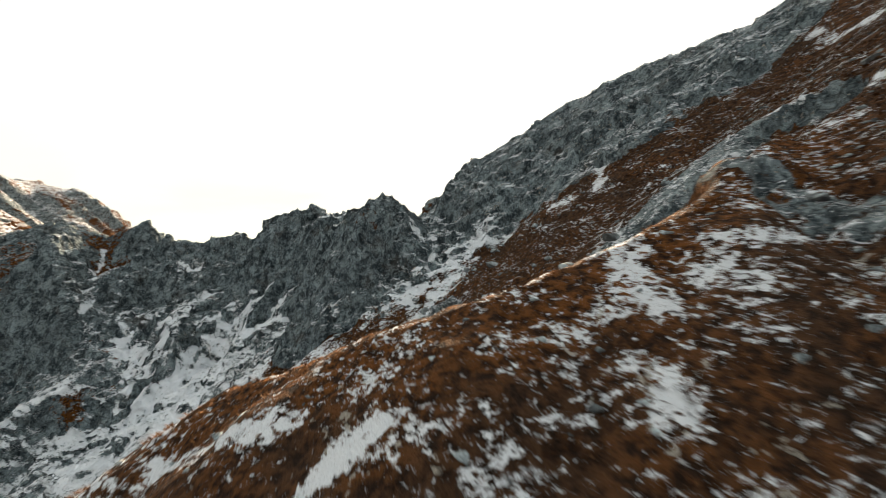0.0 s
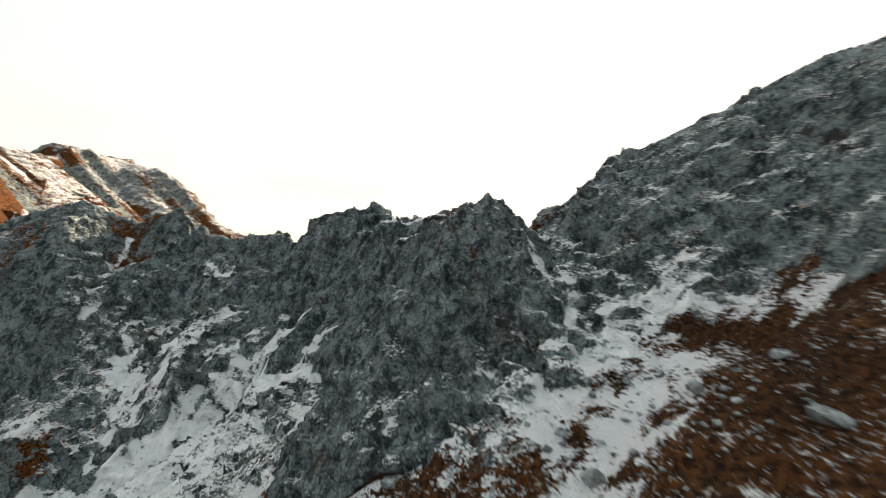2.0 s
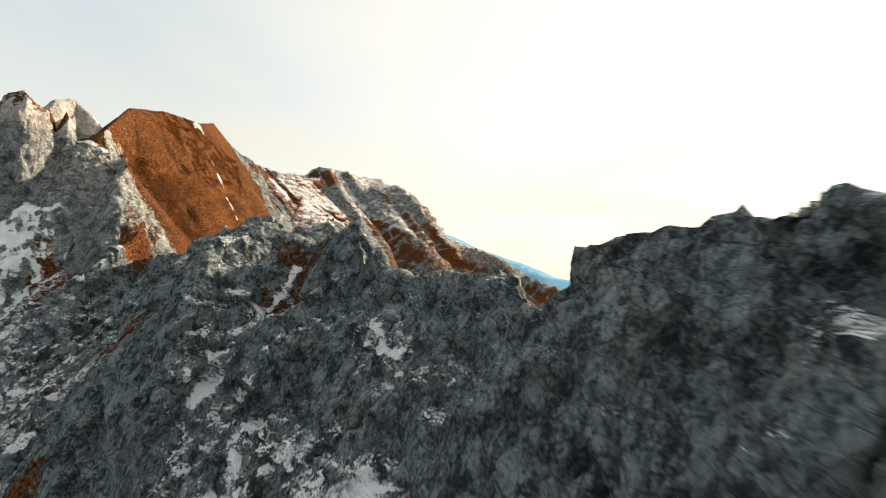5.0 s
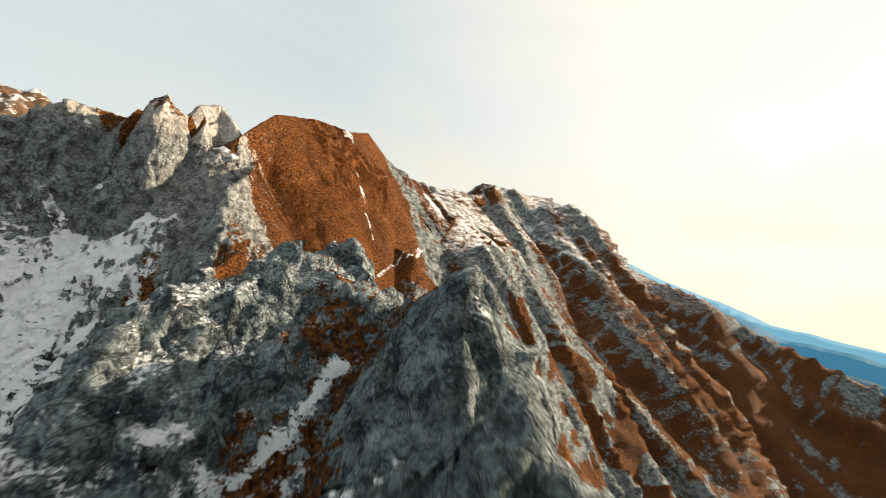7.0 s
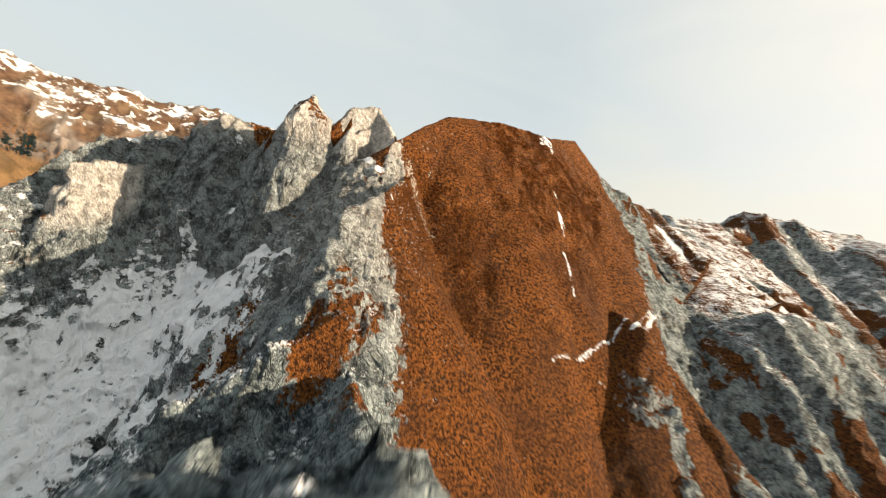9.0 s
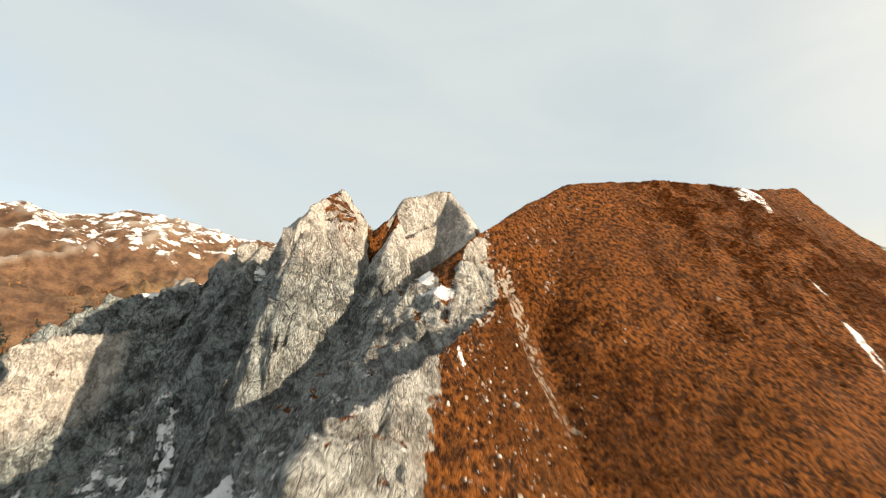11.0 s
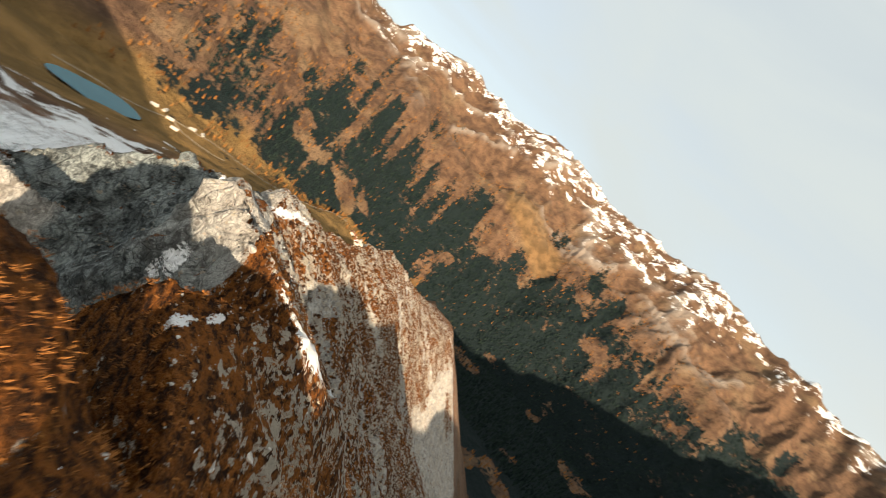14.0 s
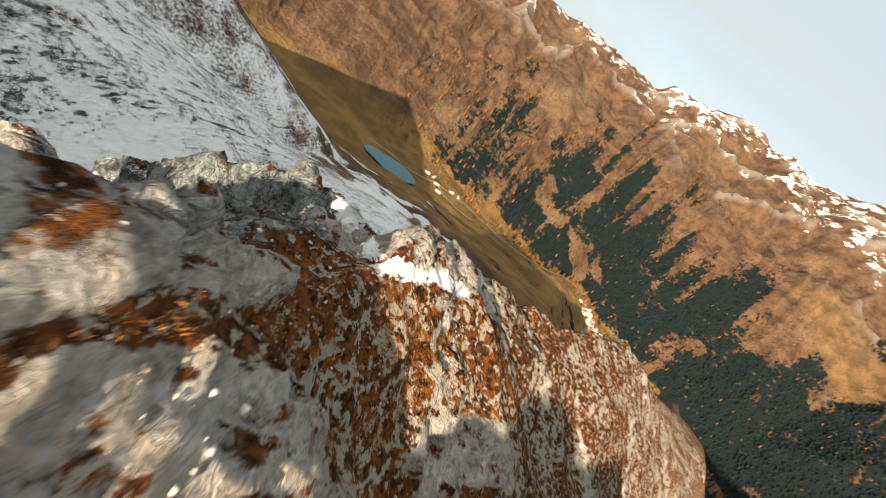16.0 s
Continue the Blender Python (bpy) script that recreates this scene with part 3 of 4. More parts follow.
# turf on ledges and saddles of the rock
TURF = [
    ([(-273, 137), (-280, 133)], 6, 0.55),
    ([(-277, 141), (-283, 137)], 5, 0.5),
    ([(-15, 104), (-20, 107)], 3, 0.4),
    ([(-225, 166), (-230, 168)], 4, 0.5),
    ([(-128, 189), (-145, 190), (-162, 191)], 7, 0.9),
    ([(-224, 170), (-230, 174)], 4, 0.5),
    ([(-252, 172), (-262, 176)], 5, 0.7),
    ([(-270, 143.5), (-268, 140)], 2.4, 0.6),
    ([(-267, 147), (-266, 144)], 2.0, 0.5),
    ([(-273, 149), (-270, 152)], 3.0, 0.8),
    ([(-279, 137), (-277, 131)], 3.0, 0.6),
    ([(-70, 171), (-86, 178)], 5, 0.6),
]
# old snow lies in these: a line, its width, how much
SNOW_NOTCH = [
    ([(-4.2, 112.8), (0.4, 111.4), (0.7, 106.2), (-1.5, 100.3)], 3.5, 0.95),
    ([(12.6, 104.5), (6.7, 103.4), (3, 98.8), (0.2, 91.3), (-4.5, 88.8)], 8, 0.95),
    ([(7.5, 94.7), (7.3, 89.5), (2.4, 86.5), (-0.9, 84.2)], 7, 0.85),
    ([(21.6, 90), (19.5, 97.3), (14.1, 101.2)], 2.5, 1),
    ([(-9.2, 96.6), (-11.3, 91), (-13.1, 88)], 4, 0.62),
    ([(-20.7, 93.4), (-24.2, 92.6), (-16.7, 89.3)], 5, 0.55),
]
SNOW_WALL = [
    ([(-42.5, 124.5), (-56.5, 132), (-69.1, 135.9), (-75.3, 132), (-77.9, 123.6), (-84.6, 118.4)], 6.5, 1.49),
    ([(-102.6, 148.3), (-97.6, 138.8), (-92.6, 131.6)], 5, 1.17),
    ([(-80.7, 133.6), (-81.4, 128.9)], 3, 1.17),
    ([(-59.2, 140.2), (-66.6, 141), (-74.6, 138.5)], 4, 0.98),
    ([(-123.3, 152.4), (-122.1, 150.1), (-122.7, 146.3)], 3, 1.04),
    ([(-112.2, 150.4), (-105.2, 147.8)], 2.5, 0.98),
    ([(-100.6, 165.8), (-90.4, 165.1)], 3, 0.98),
    ([(-55.4, 136.3), (-61.3, 136.6), (-72.7, 136.4), (-53.9, 131.8)], 5, 1.3),
    ([(-78.7, 148.2), (-82.5, 142.2)], 3, 1.04),
    ([(-105.7, 147.3), (-102.2, 142.2), (-83.6, 135.7), (-87.3, 132.4)], 6, 1.23),
    ([(-48.7, 133.4), (-42.5, 126)], 4, 1.17),
]
SNOW_FIRST_SLOPE = [
    ([(25.7, 55.6), (11.2, 22.2), (9.2, 20.4), (6.7, 20)], 2, 0.72),
    ([(15.6, 23.5), (18.5, 22.1), (24.5, 23.2)], 1.2, 0.6),
    ([(16, 21.4), (15, 21.2)], 1.3, 0.8),
    ([(9, 17.7), (9.5, 16), (9.7, 14.6)], 1.1, 0.85),
    ([(43, 51.3), (42.4, 43.7), (40.7, 35.4)], 1.3, 1),
    ([(66.9, 69), (62.6, 54.5)], 2, 1),
    ([(-16.3, 24.6), (-12.3, 22.6), (-8.8, 21.4), (-6.7, 21)], 1.5, 0.7),
    ([(-4.4, 16.6), (-3.2, 17.4), (-2.1, 18.1)], 1.2, 0.8),
    ([(32.5, 78.3), (30.7, 72.8)], 1.8, 1),
    ([(26.4, 76), (24, 80.4)], 1.8, 0.9),
    ([(11.5, 20.4), (12.1, 19.5)], 1, 0.9),
]
SNOW_RIDGE = [
    ([(-131.6, 163.6), (-131.6, 166.6), (-132.1, 169.2)], 1.6, 0.9),
    ([(-135.5, 173.8), (-133.4, 171.6), (-132.1, 170.2)], 1.5, 0.85),
    ([(-134.8, 161.7), (-133.3, 158.8), (-133.2, 156.4)], 2, 0.8),
    ([(-129.6, 172.2), (-129.7, 170.8)], 1.8, 0.9),
    ([(-136, 173.9), (-135.3, 174.4)], 1.2, 0.9),
    ([(-119.8, 178.6), (-119.3, 179.2)], 0.8, 0.9),
]
SNOW_GRASS_FACE = [
    ([(-309.8, 214.6), (-309.2, 217.2)], 2.5, 1),
    ([(-289.5, 219.8), (-284.1, 222.3)], 0.75, 0.9),
    ([(-277.5, 221.6), (-268.2, 223.7)], 0.75, 0.9),
    ([(-266.2, 241.2), (-296, 265)], 1.0, 0.9),
    ([(-295.1, 219), (-293.6, 220.1)], 0.8, 0.9),
    ([(-289.5, 220), (-286.9, 222.8)], 0.75, 1),
    ([(-339.3, 278.9), (-328.7, 286.4)], 2.5, 1),
    ([(-372.8, 361), (-369.7, 366.1)], 3, 0.9),
    ([(-371.5, 541.2), (-370.5, 542.2)], 5, 0.8),
    ([(-374.5, 464.8), (-364.5, 464.3)], 4, 0.8),
    ([(-250, 215.6), (-263.3, 233.6), (-294, 263.7)], 0.7, 0.8),
]
SNOW_TOWERS = [
    ([(-267.1, 154.4), (-272.1, 155.8), (-264.8, 161.8)], 0.9, 1.1),
    ([(-263.2, 160.7), (-263.7, 165.1)], 0.9, 0.75),
    ([(-252.2, 170.3), (-251.4, 171.5)], 0.52, 0.8),
    ([(-267.8, 154.3), (-272, 155.3), (-267.5, 160.2)], 0.68, 1.1),
]
SNOW_END_RIDGE = [
    ([(-280.5, 119), (-283.2, 122.2), (-285.9, 125.8), (-288.6, 129.5), (-292.2, 127.4)], 1.3, 0.95),
    ([(-282.4, 120.1), (-284.3, 123)], 0.8, 0.8),
    ([(-300.4, 101.9), (-306.2, 103.2)], 0.8, 0.8),
    ([(-308.6, 104.6), (-312.1, 106.1)], 0.7, 0.9),
    ([(-297, 124.3), (-298.3, 126.1)], 0.7, 0.9),
    ([(-280, 134.9), (-281, 133.7)], 0.35, 1),
    ([(-281.7, 133.2), (-282.3, 132.4)], 0.35, 1),
    ([(-289, 95), (-296.1, 85.5)], 1, 0.9),
    ([(-282.4, 86.3), (-285.9, 88.1), (-288.2, 93.2)], 1, 0.9),
]
SNOW_BASIN = [
    ([(-260, 125), (-246, 122), (-231, 119)], 12, 1.6),
    ([(-252, 112), (-236, 106), (-222, 100)], 14, 1.6),
    ([(-252, 128), (-240, 120), (-215, 105), (-180, 75), (-150, 20), (-140, -60)], 32, 1.5),
    ([(-240, 130), (-225, 120)], 10, 1.4),
    ([(-180, 150), (-183, 144)], 4, 0.8),
    ([(-110, 120), (-120, 100), (-140, 70)], 14, 0.9),
    ([(-30, 82), (-60, 75), (-120, 40)], 11, 0.72),
]
SNOWY = SNOW_NOTCH + SNOW_WALL + SNOW_FIRST_SLOPE + SNOW_RIDGE + SNOW_GRASS_FACE + SNOW_TOWERS + SNOW_END_RIDGE + SNOW_BASIN

gx = spacing(-395, 80, 0.8, 1.02, 1.06, [(-395, -345, 0.8), (-345, -304, 0.42), (-304, -250, 0.32), (-250, -150, 0.44), (-150, 8, 0.5)], -1000, 560)
gy = spacing(-10, 255, 0.8, 1.045, 1.02, [(10, 40, 0.6), (40, 85, 0.42), (85, 178, 0.32), (178, 205, 0.5)], -600, 960)
X, Y = np.meshgrid(gx, gy)


def dress(X, Y, near_grid=True):
    """The relief with its roughness, and what covers it."""
    Z = relief(X, Y) if near_grid else np.maximum(far_land(X, Y)[0], np.maximum(np.maximum(crest(MAIN[-4:], X, Y), crest(GRASS[-9:], X, Y)), crest(SHADE_ARM, X, Y) + 110 * layered(X / 420, Y / 420, None, 4, 91)))
    zero = np.zeros_like(Z)
    zx, zy = np.gradient(Z, gy, gx)[::-1] if near_grid else (zero, zero)
    steep = np.hypot(zx, zy)
    inner = within_basin(X, Y)
    _, yaw, away, t = far_land(X, Y)
    near = step(620, 330, np.hypot(X + 180, (Y - 150) * np.where(Y > 150, 0.5, 1.0))) if near_grid else zero
    wob = layered(X / 21, Y / 21, None, 2, 3)
    PX, PY, PZ, rock, snow, ribs = X.copy(), Y.copy(), Z.copy(), zero.copy(), zero.copy(), zero.copy()
    if near_grid:
        rock = step(1.22, 1.5, steep + 0.30 * wob)
        ribs = layered(X / 11, Y / 11, Z / 26, 2, 63, True)
        rock = np.maximum(rock, 0.8 * inner * step(-25, -45, X) * step(0, -15, Y - 160))
        rock = np.maximum(rock, near * 0.9 * step(0.12, 0.5, ribs) * step(0.9, 1.1, steep) * step(215, 260, Y + 0.25 * np.maximum(X + 240, 0)))
        for line, width in GRASSY:
            rock = rock * (1 - 0.9 * step(0.05, 0.35, line_mask(X, Y, line, width) + 0.10 * wob))
        for line, width in ROCKY:
            rock = np.maximum(rock, step(0.1, 0.45, line_mask(X, Y, line, width) + 0.18 * wob))
        for line, width, much in TURF:
            rock = rock * (1 - much * step(0.05, 0.5, line_mask(X, Y, line, width) + 0.25 * wob))
        # bands of pale rock down the end ridge, grey ribs down the outer slopes
        bands = layered((X * 0.6 + Y * 0.8) / 7, (Y * 0.6 - X * 0.8) / 22, None, 4, 83)
        rock = np.maximum(rock, 0.62 * near * step(0.10, 0.36, bands) * step(-282, -292, X) * step(136, 122, Y))
        rock = np.maximum(rock, 0.66 * near * step(0.0, 0.3, layered((Y * 0.86 - X * 0.5) / 13, (X * 0.86 + Y * 0.5) / 48, None, 5, 85) + 0.02) * step(236, 262, Y + 0.25 * np.maximum(X + 240, 0)))
        rock = np.minimum(rock, 1 - 0.28 * step(-215, -250, X))
        lift = np.zeros_like(Z)
        m = (near > 0.01) & (rock > 0.01)
        x, y, z, k, r = X[m], Y[m], Z[m], near[m], rock[m]
        # slabs on end, dipping to the north-east
        u, v, w = x * 0.83 + y * 0.55, y * 0.83 - x * 0.55, z - 0.25 * x
        wx = 0.35 * soft_noise(x / 3, y / 3, z / 3, 71)
        big = broken(u / 6.5 + wx, v / 9.0, w / 17 + wx, 81)
        mid = broken(u / 2.1 + wx, v / 3.1 - wx, w / 6.0, 91)
        small = broken(u / 0.95, v / 1.2 + wx, w / 2.2, 97)
        hump = soft_noise(x / 16, y / 16, z / 24, 23)
        tower = 1 - np.maximum(0.35 * line_mask(x, y, [(-275, 143), (-266, 141)], 13), 0.8 * line_mask(x, y, [(-276, 154), (-279, 161), (-279, 168)], 11))
        # upright ribs with deep clefts between
        cleft = layered(u / 8.0 + wx, v / 9.0, w / 34, 4, 33, True)
        seam = layered(u / 1.7 + wx, v / 1.9, w / 8, 2, 37, True)
        tower = tower * (1 - 0.72 * line_mask(x, y, [(230, -40), (140, 40), (72, 89), (40, 118), (24, 125)], 13))
        tower = tower * (1 - 0.65 * step(0, 0.5, line_mask(x, y, [(11, 43), (36, 50)], 10))) * (1 - 0.55 * step(-281, -288, x) * step(138, 126, y))
        tower = tower * (1 - 0.7 * step(250, 330, y))
        lift[m] = k * r * tower * (1.5 * big + 0.85 * mid + 0.16 * small + 0.5 * hump + (1.3 + 0.5 * step(-215, -250, x)) * (cleft - 0.2) + (0.12 + 0.2 * step(-215, -250, x)) * seam + 0.55 * layered(x / 2.8, y / 2.8, z / 2.8, 2, 39))
        m = (near > 0.01) & (rock < 0.99)
        x, y = X[m], Y[m]
        flank = step(235, 320, Y[m] + 0.25 * np.maximum(X[m] + 240, 0)) * step(0.5, 1.0, steep[m])
        lift[m] += flank * near[m] * (17.0 * (layered((y * 0.86 - x * 0.5) / 42, (x * 0.86 + y * 0.5) / 170, None, 5, 59, True) - 0.1) + 3.5 * layered((y * 0.86 - x * 0.5) / 15, (x * 0.86 + y * 0.5) / 80, None, 3, 61, True))
        lift[m] += near[m] * (1 - rock[m]) * (0.55 * layered(x / 4.5, y / 4.5, None, 5, 51) + 0.7 * soft_noise(x / 26, y / 26, None, 57))
        ledge = step(-284, -290, x) * step(136, 122, y)
        lift[m] += ledge * near[m] * (1.1 * layered((x * 0.6 + y * 0.8) / 6, (y * 0.6 - x * 0.8) / 20, None, 4, 53, True) + 0.8 * broken(x / 3.2, y / 3.2, Z[m] / 3.2, 55) * step(0.3, 0.6, rock[m]))
        out = near / np.sqrt(1 + steep**2)
        PX, PY, PZ = X - zx * out * lift, Y - zy * out * lift, Z + out * lift
        drift = step(-0.25, 0.3, layered(X / 15, Y / 15, None, 3, 29))
        jag = layered(X / 1.9, Y / 1.9, None, 4, 35)
        snow = inner * near * step(0, -30, X) * ((0.46 + 0.28 * drift) * step(2.6, 1.0, steep) + 0.06 * step(1.1, 0.8, steep)) * step(34, 8, Z) * (1 - step(-252, -264, X) * step(2, 14, Z)) * (1 - 0.85 * step(-278, -292, X))
        for line, width, much in SNOWY:
            mask = line_mask(X, Y, line, width)
            snow = np.maximum(snow, (much if width > 3 or line[0][0] < 0 else 0.78 * much) * np.clip(1.15 * mask + 0.10 * (width < 3) + 0.85 * jag, 0, 1) * step(0, 0.12, mask) * step(2.9, 1.9, steep) * (step(14, 2, Z) if width > 20 else 1))
        snow = np.maximum(snow, near * (0.25 + 0.16 * rock) * step(-40, 0, X) * inner)
        snow = np.maximum(snow, 0.46 * step(240, 300, Y) * step(-60, 20, Z) * near)
    # the far slopes: ribs and ravines down the fall line, crags above
    far = 1 - near
    wood, meadow, crags = zero.copy(), zero.copy(), zero.copy()
    m = far > 0.01
    x, y, a, d, s, f = X[m], Y[m], yaw[m], away[m], t[m], far[m]
    sway = soft_noise(x / 520, y / 520, None, 45)
    ravine = layered(a * 0.17 + 0.35 * sway, d / 1900 + 0.4 * sway, None, 5, 41, True)
    crag = layered(x / 420, y / 420, None, 6, 47, True)
    amount = np.interp(s, [0, 0.1, 0.5, 0.8, 1], [4, 55, 135, 130, 95])
    PZ[m] += f * np.where(s > 0, amount * (0.6 * ravine + 0.7 * crag - 0.12), 9 * layered(x / 120, y / 120, None, 3, 43))
    # woods and meadows of the valley, snow on the heights
    z = PZ[m]
    glade = layered(x / 210, y / 210, None, 4, 87)
    streak = layered(a * 0.9 + 0.8 * sway, d / 800, None, 4, 89)
    w1 = f * step(-0.02, 0.02, s) * step(110, -330, z + 300 * ravine + 120 * glade + 260 * streak + 2.1 * (a - 150)) * step(215, 170, a)
    w1 = np.maximum(w1 * (1 - 0.6 * step(0.3, 0.5, glade)), f * step(60, 30, a) * step(0.0, 0.3, glade + 0.3))
    w2 = f * step(0.5, 0.8, layered(x / 170, y / 170, None, 3, 67) + 0.9 * step(150, 140, a)) * step(900, 1100, d) * step(0.05, 0.0, s)
    green = f * (1 - step(0, 0.05, s)) * step(-250, -330, z) * step(130, 150, a) * step(250, 230, a)
    field = step(0.3, 0.5, line_mask(x, y, [(-2020, -2150), (-2250, -1950)], 260))
    wood[m], meadow[m], crags[m] = np.maximum(0.78 * w1, w2) * (1 - field), np.maximum(green, 0.45 * field), crag
    snow = np.maximum(snow, 0.57 * step(170, 185, yaw) * step(245, 225, yaw) * step(130, 200, away) * step(800, 430, away + 200 * wob))
    snow = np.maximum(snow, far * step(170, 470, PZ + 260 * crags) * 0.35)
    # the lake lies in a flat hollow
    reach = np.hypot((X - LAKE[0]) / 78, (Y - LAKE[1]) / 44)
    shore = step(1.9, 1.0, reach)
    PZ = PZ * (1 - shore) + (LAKE[2] + 2 - 8 * step(1.25, 0.9, reach)) * shore
    # limestone is pale; low basin walls are also kept dark to carry shade
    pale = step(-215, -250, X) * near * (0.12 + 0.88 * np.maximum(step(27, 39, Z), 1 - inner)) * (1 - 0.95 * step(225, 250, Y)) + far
    # darker heath; on the first slope it also carries the slope's shade
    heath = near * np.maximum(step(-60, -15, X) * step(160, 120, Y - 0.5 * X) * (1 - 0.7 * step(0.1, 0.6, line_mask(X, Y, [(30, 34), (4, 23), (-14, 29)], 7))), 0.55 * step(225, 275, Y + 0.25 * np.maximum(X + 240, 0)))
    stony = 0.64 * near * step(-278, -288, X) * step(160, 140, Y) + 0.3 * near * step(-225, -250, X) * step(184, 176, Y) + 0.25 * near * step(-20, 0, X) + 0.9 * near * step(0, 0.5, line_mask(X, Y, [(-270.7, 171.1), (-267.4, 175.0), (-263.5, 177.8), (-261.2, 181.3)], 1.8))
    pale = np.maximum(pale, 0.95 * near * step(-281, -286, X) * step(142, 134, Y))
    # pale stone of the pinnacle, also standing in for the sun on it
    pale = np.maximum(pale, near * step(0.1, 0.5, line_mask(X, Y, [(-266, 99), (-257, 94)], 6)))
    rock = rock * near + far * step(0.45, 0.8, crags) * step(0.35, 0.6, t)
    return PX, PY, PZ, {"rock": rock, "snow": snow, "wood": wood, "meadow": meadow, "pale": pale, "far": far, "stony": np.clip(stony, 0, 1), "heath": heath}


PX, PY, PZ, ATTRS = dress(X, Y)


def sheet(name, px, py, pz, material, attrs, keep=None):
    """A mesh over a grid of places; keep: the cells that it has. It is shaded smooth."""
    rows, cols = px.shape
    mesh = bpy.data.meshes.new(name)
    idx = np.arange(rows * cols).reshape(rows, cols)
    quads = np.stack([idx[:-1, :-1], idx[:-1, 1:], idx[1:, 1:], idx[1:, :-1]], -1)
    quads = quads.reshape(-1, 4) if keep is None else quads[keep]
    used, back = np.unique(quads, return_inverse=True)
    co = np.stack([px, py, pz], -1).reshape(-1, 3)[used]
    back = back.reshape(-1).astype(np.int32)
    mesh.vertices.add(len(co))
    mesh.vertices.foreach_set("co", co.astype(np.float32).ravel())
    mesh.loops.add(len(back))
    mesh.loops.foreach_set("vertex_index", back)
    mesh.polygons.add(len(quads))
    mesh.polygons.foreach_set("loop_start", np.arange(0, len(back), 4, dtype=np.int32))
    for key, value in attrs.items():
        layer = mesh.attributes.new(key, "FLOAT", "POINT")
        layer.data.foreach_set("value", value.ravel()[used].astype(np.float32))
    mesh.polygons.foreach_set("use_smooth", np.ones(len(quads), bool))
    mesh.update(calc_edges=True)
    mesh.materials.append(material)
    return new(name, mesh)

# the heads of the ridge stand as things of their own; the rest is one sheet
MX, MY, MZ = (0.25 * (a[:-1, :-1] + a[1:, :-1] + a[:-1, 1:] + a[1:, 1:]) for a in (PX, PY, PZ))
HEADS = [
    ("rock_tower", (-270, 141, 7.5), 27, "pale jagged limestone tower with rusty grass on its ledges", "tower"),
    ("rock_tower", (-277, 157, 6.5), 33, "pale pointed limestone tower, half in shade", "tower"),
    ("rock_pinnacle", (-257.5, 94, 7.5), 2, "sunlit pale rock pinnacle above the snow basin", "pinnacle"),
    ("rock_pinnacle", (-10, 112, 11), 6, "grey craggy rock tooth beside a snow gully", "pinnacle"),
    ("rock_peak", (-21, 153, 9), 9, "grey craggy rock peak on the ridge", "peak"),
    ("rock_peak", (-45, 157, 11), 5, "broad grey rock peak flecked with snow", "peak"),
    ("rock_peak", (-123, 176, 11), -2, "dark pointed rock peak with grass on its back", "peak"),
    ("rock_peak", (-171, 181, 12), -2, "dark rock peak over the snow basin", "peak"),
    ("rock_peak", (-240, 165, 10), 6, "pale slabby rock shoulder of the ridge", "peak"),
    ("grass_mountain", (-300, 208, 46), -10, "steep mountain of rust-brown grass with thin snow strips", "mountain"),
]
taken = np.zeros(MX.shape, bool)


def one_piece(mask):
    """The cells of a mask that hang together with its highest one."""
    rows, cols = np.nonzero(mask.any(1))[0], np.nonzero(mask.any(0))[0]
    window = (slice(rows[0], rows[-1] + 1), slice(cols[0], cols[-1] + 1))
    inside = np.pad(mask[window], 1)
    grown = np.zeros_like(inside)
    top = np.argmax(np.where(mask[window], MZ[window], -1e9))
    grown[1 + top // (inside.shape[1] - 2), 1 + top % (inside.shape[1] - 2)] = True
    count = 0
    while grown.sum() > count:
        count = grown.sum()
        for _ in range(4):
            wide = grown.copy()
            wide[1:] |= grown[:-1]
            wide[:-1] |= grown[1:]
            wide[:, 1:] |= grown[:, :-1]
            wide[:, :-1] |= grown[:, 1:]
            grown = wide & inside
    out = np.zeros_like(mask)
    out[window] = grown[1:-1, 1:-1]
    return out


for name, (cx, cy, reach), low, label, category in HEADS:
    keep = ~taken & (np.hypot(MX - cx, MY - cy) < reach) & (MZ > low)
    if name == "grass_mountain":
        keep &= crest(GRASS, MX, MY) > crest(MAIN[18:23], MX, MY)
    head = tagged(new(name), label, category, "heads of the ridge" if name != "grass_mountain" else "")
    cut = low + 0.55 * (MZ[keep].max() - low)
    for piece, some in (("summit", keep & (MZ > cut)), ("flank", keep & (MZ <= cut))):
        some = one_piece(some)
        taken |= some
        sheet(piece, PX, PY, PZ, ground_mat, ATTRS, some).parent = head
snowed = 0.25 * (ATTRS["snow"][:-1, :-1] + ATTRS["snow"][1:, :-1] + ATTRS["snow"][:-1, 1:] + ATTRS["snow"][1:, 1:])
keep = ~taken & (snowed > 0.5) & (MX < -130) & (MX > -262) & (MY < 150) & (MY > -120)
taken |= keep
tagged(sheet("snow_field", PX, PY, PZ, ground_mat, ATTRS, keep), "shaded snow field strewn with stones in the basin", "snow")
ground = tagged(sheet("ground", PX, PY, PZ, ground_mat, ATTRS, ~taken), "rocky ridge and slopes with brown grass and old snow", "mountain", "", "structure")

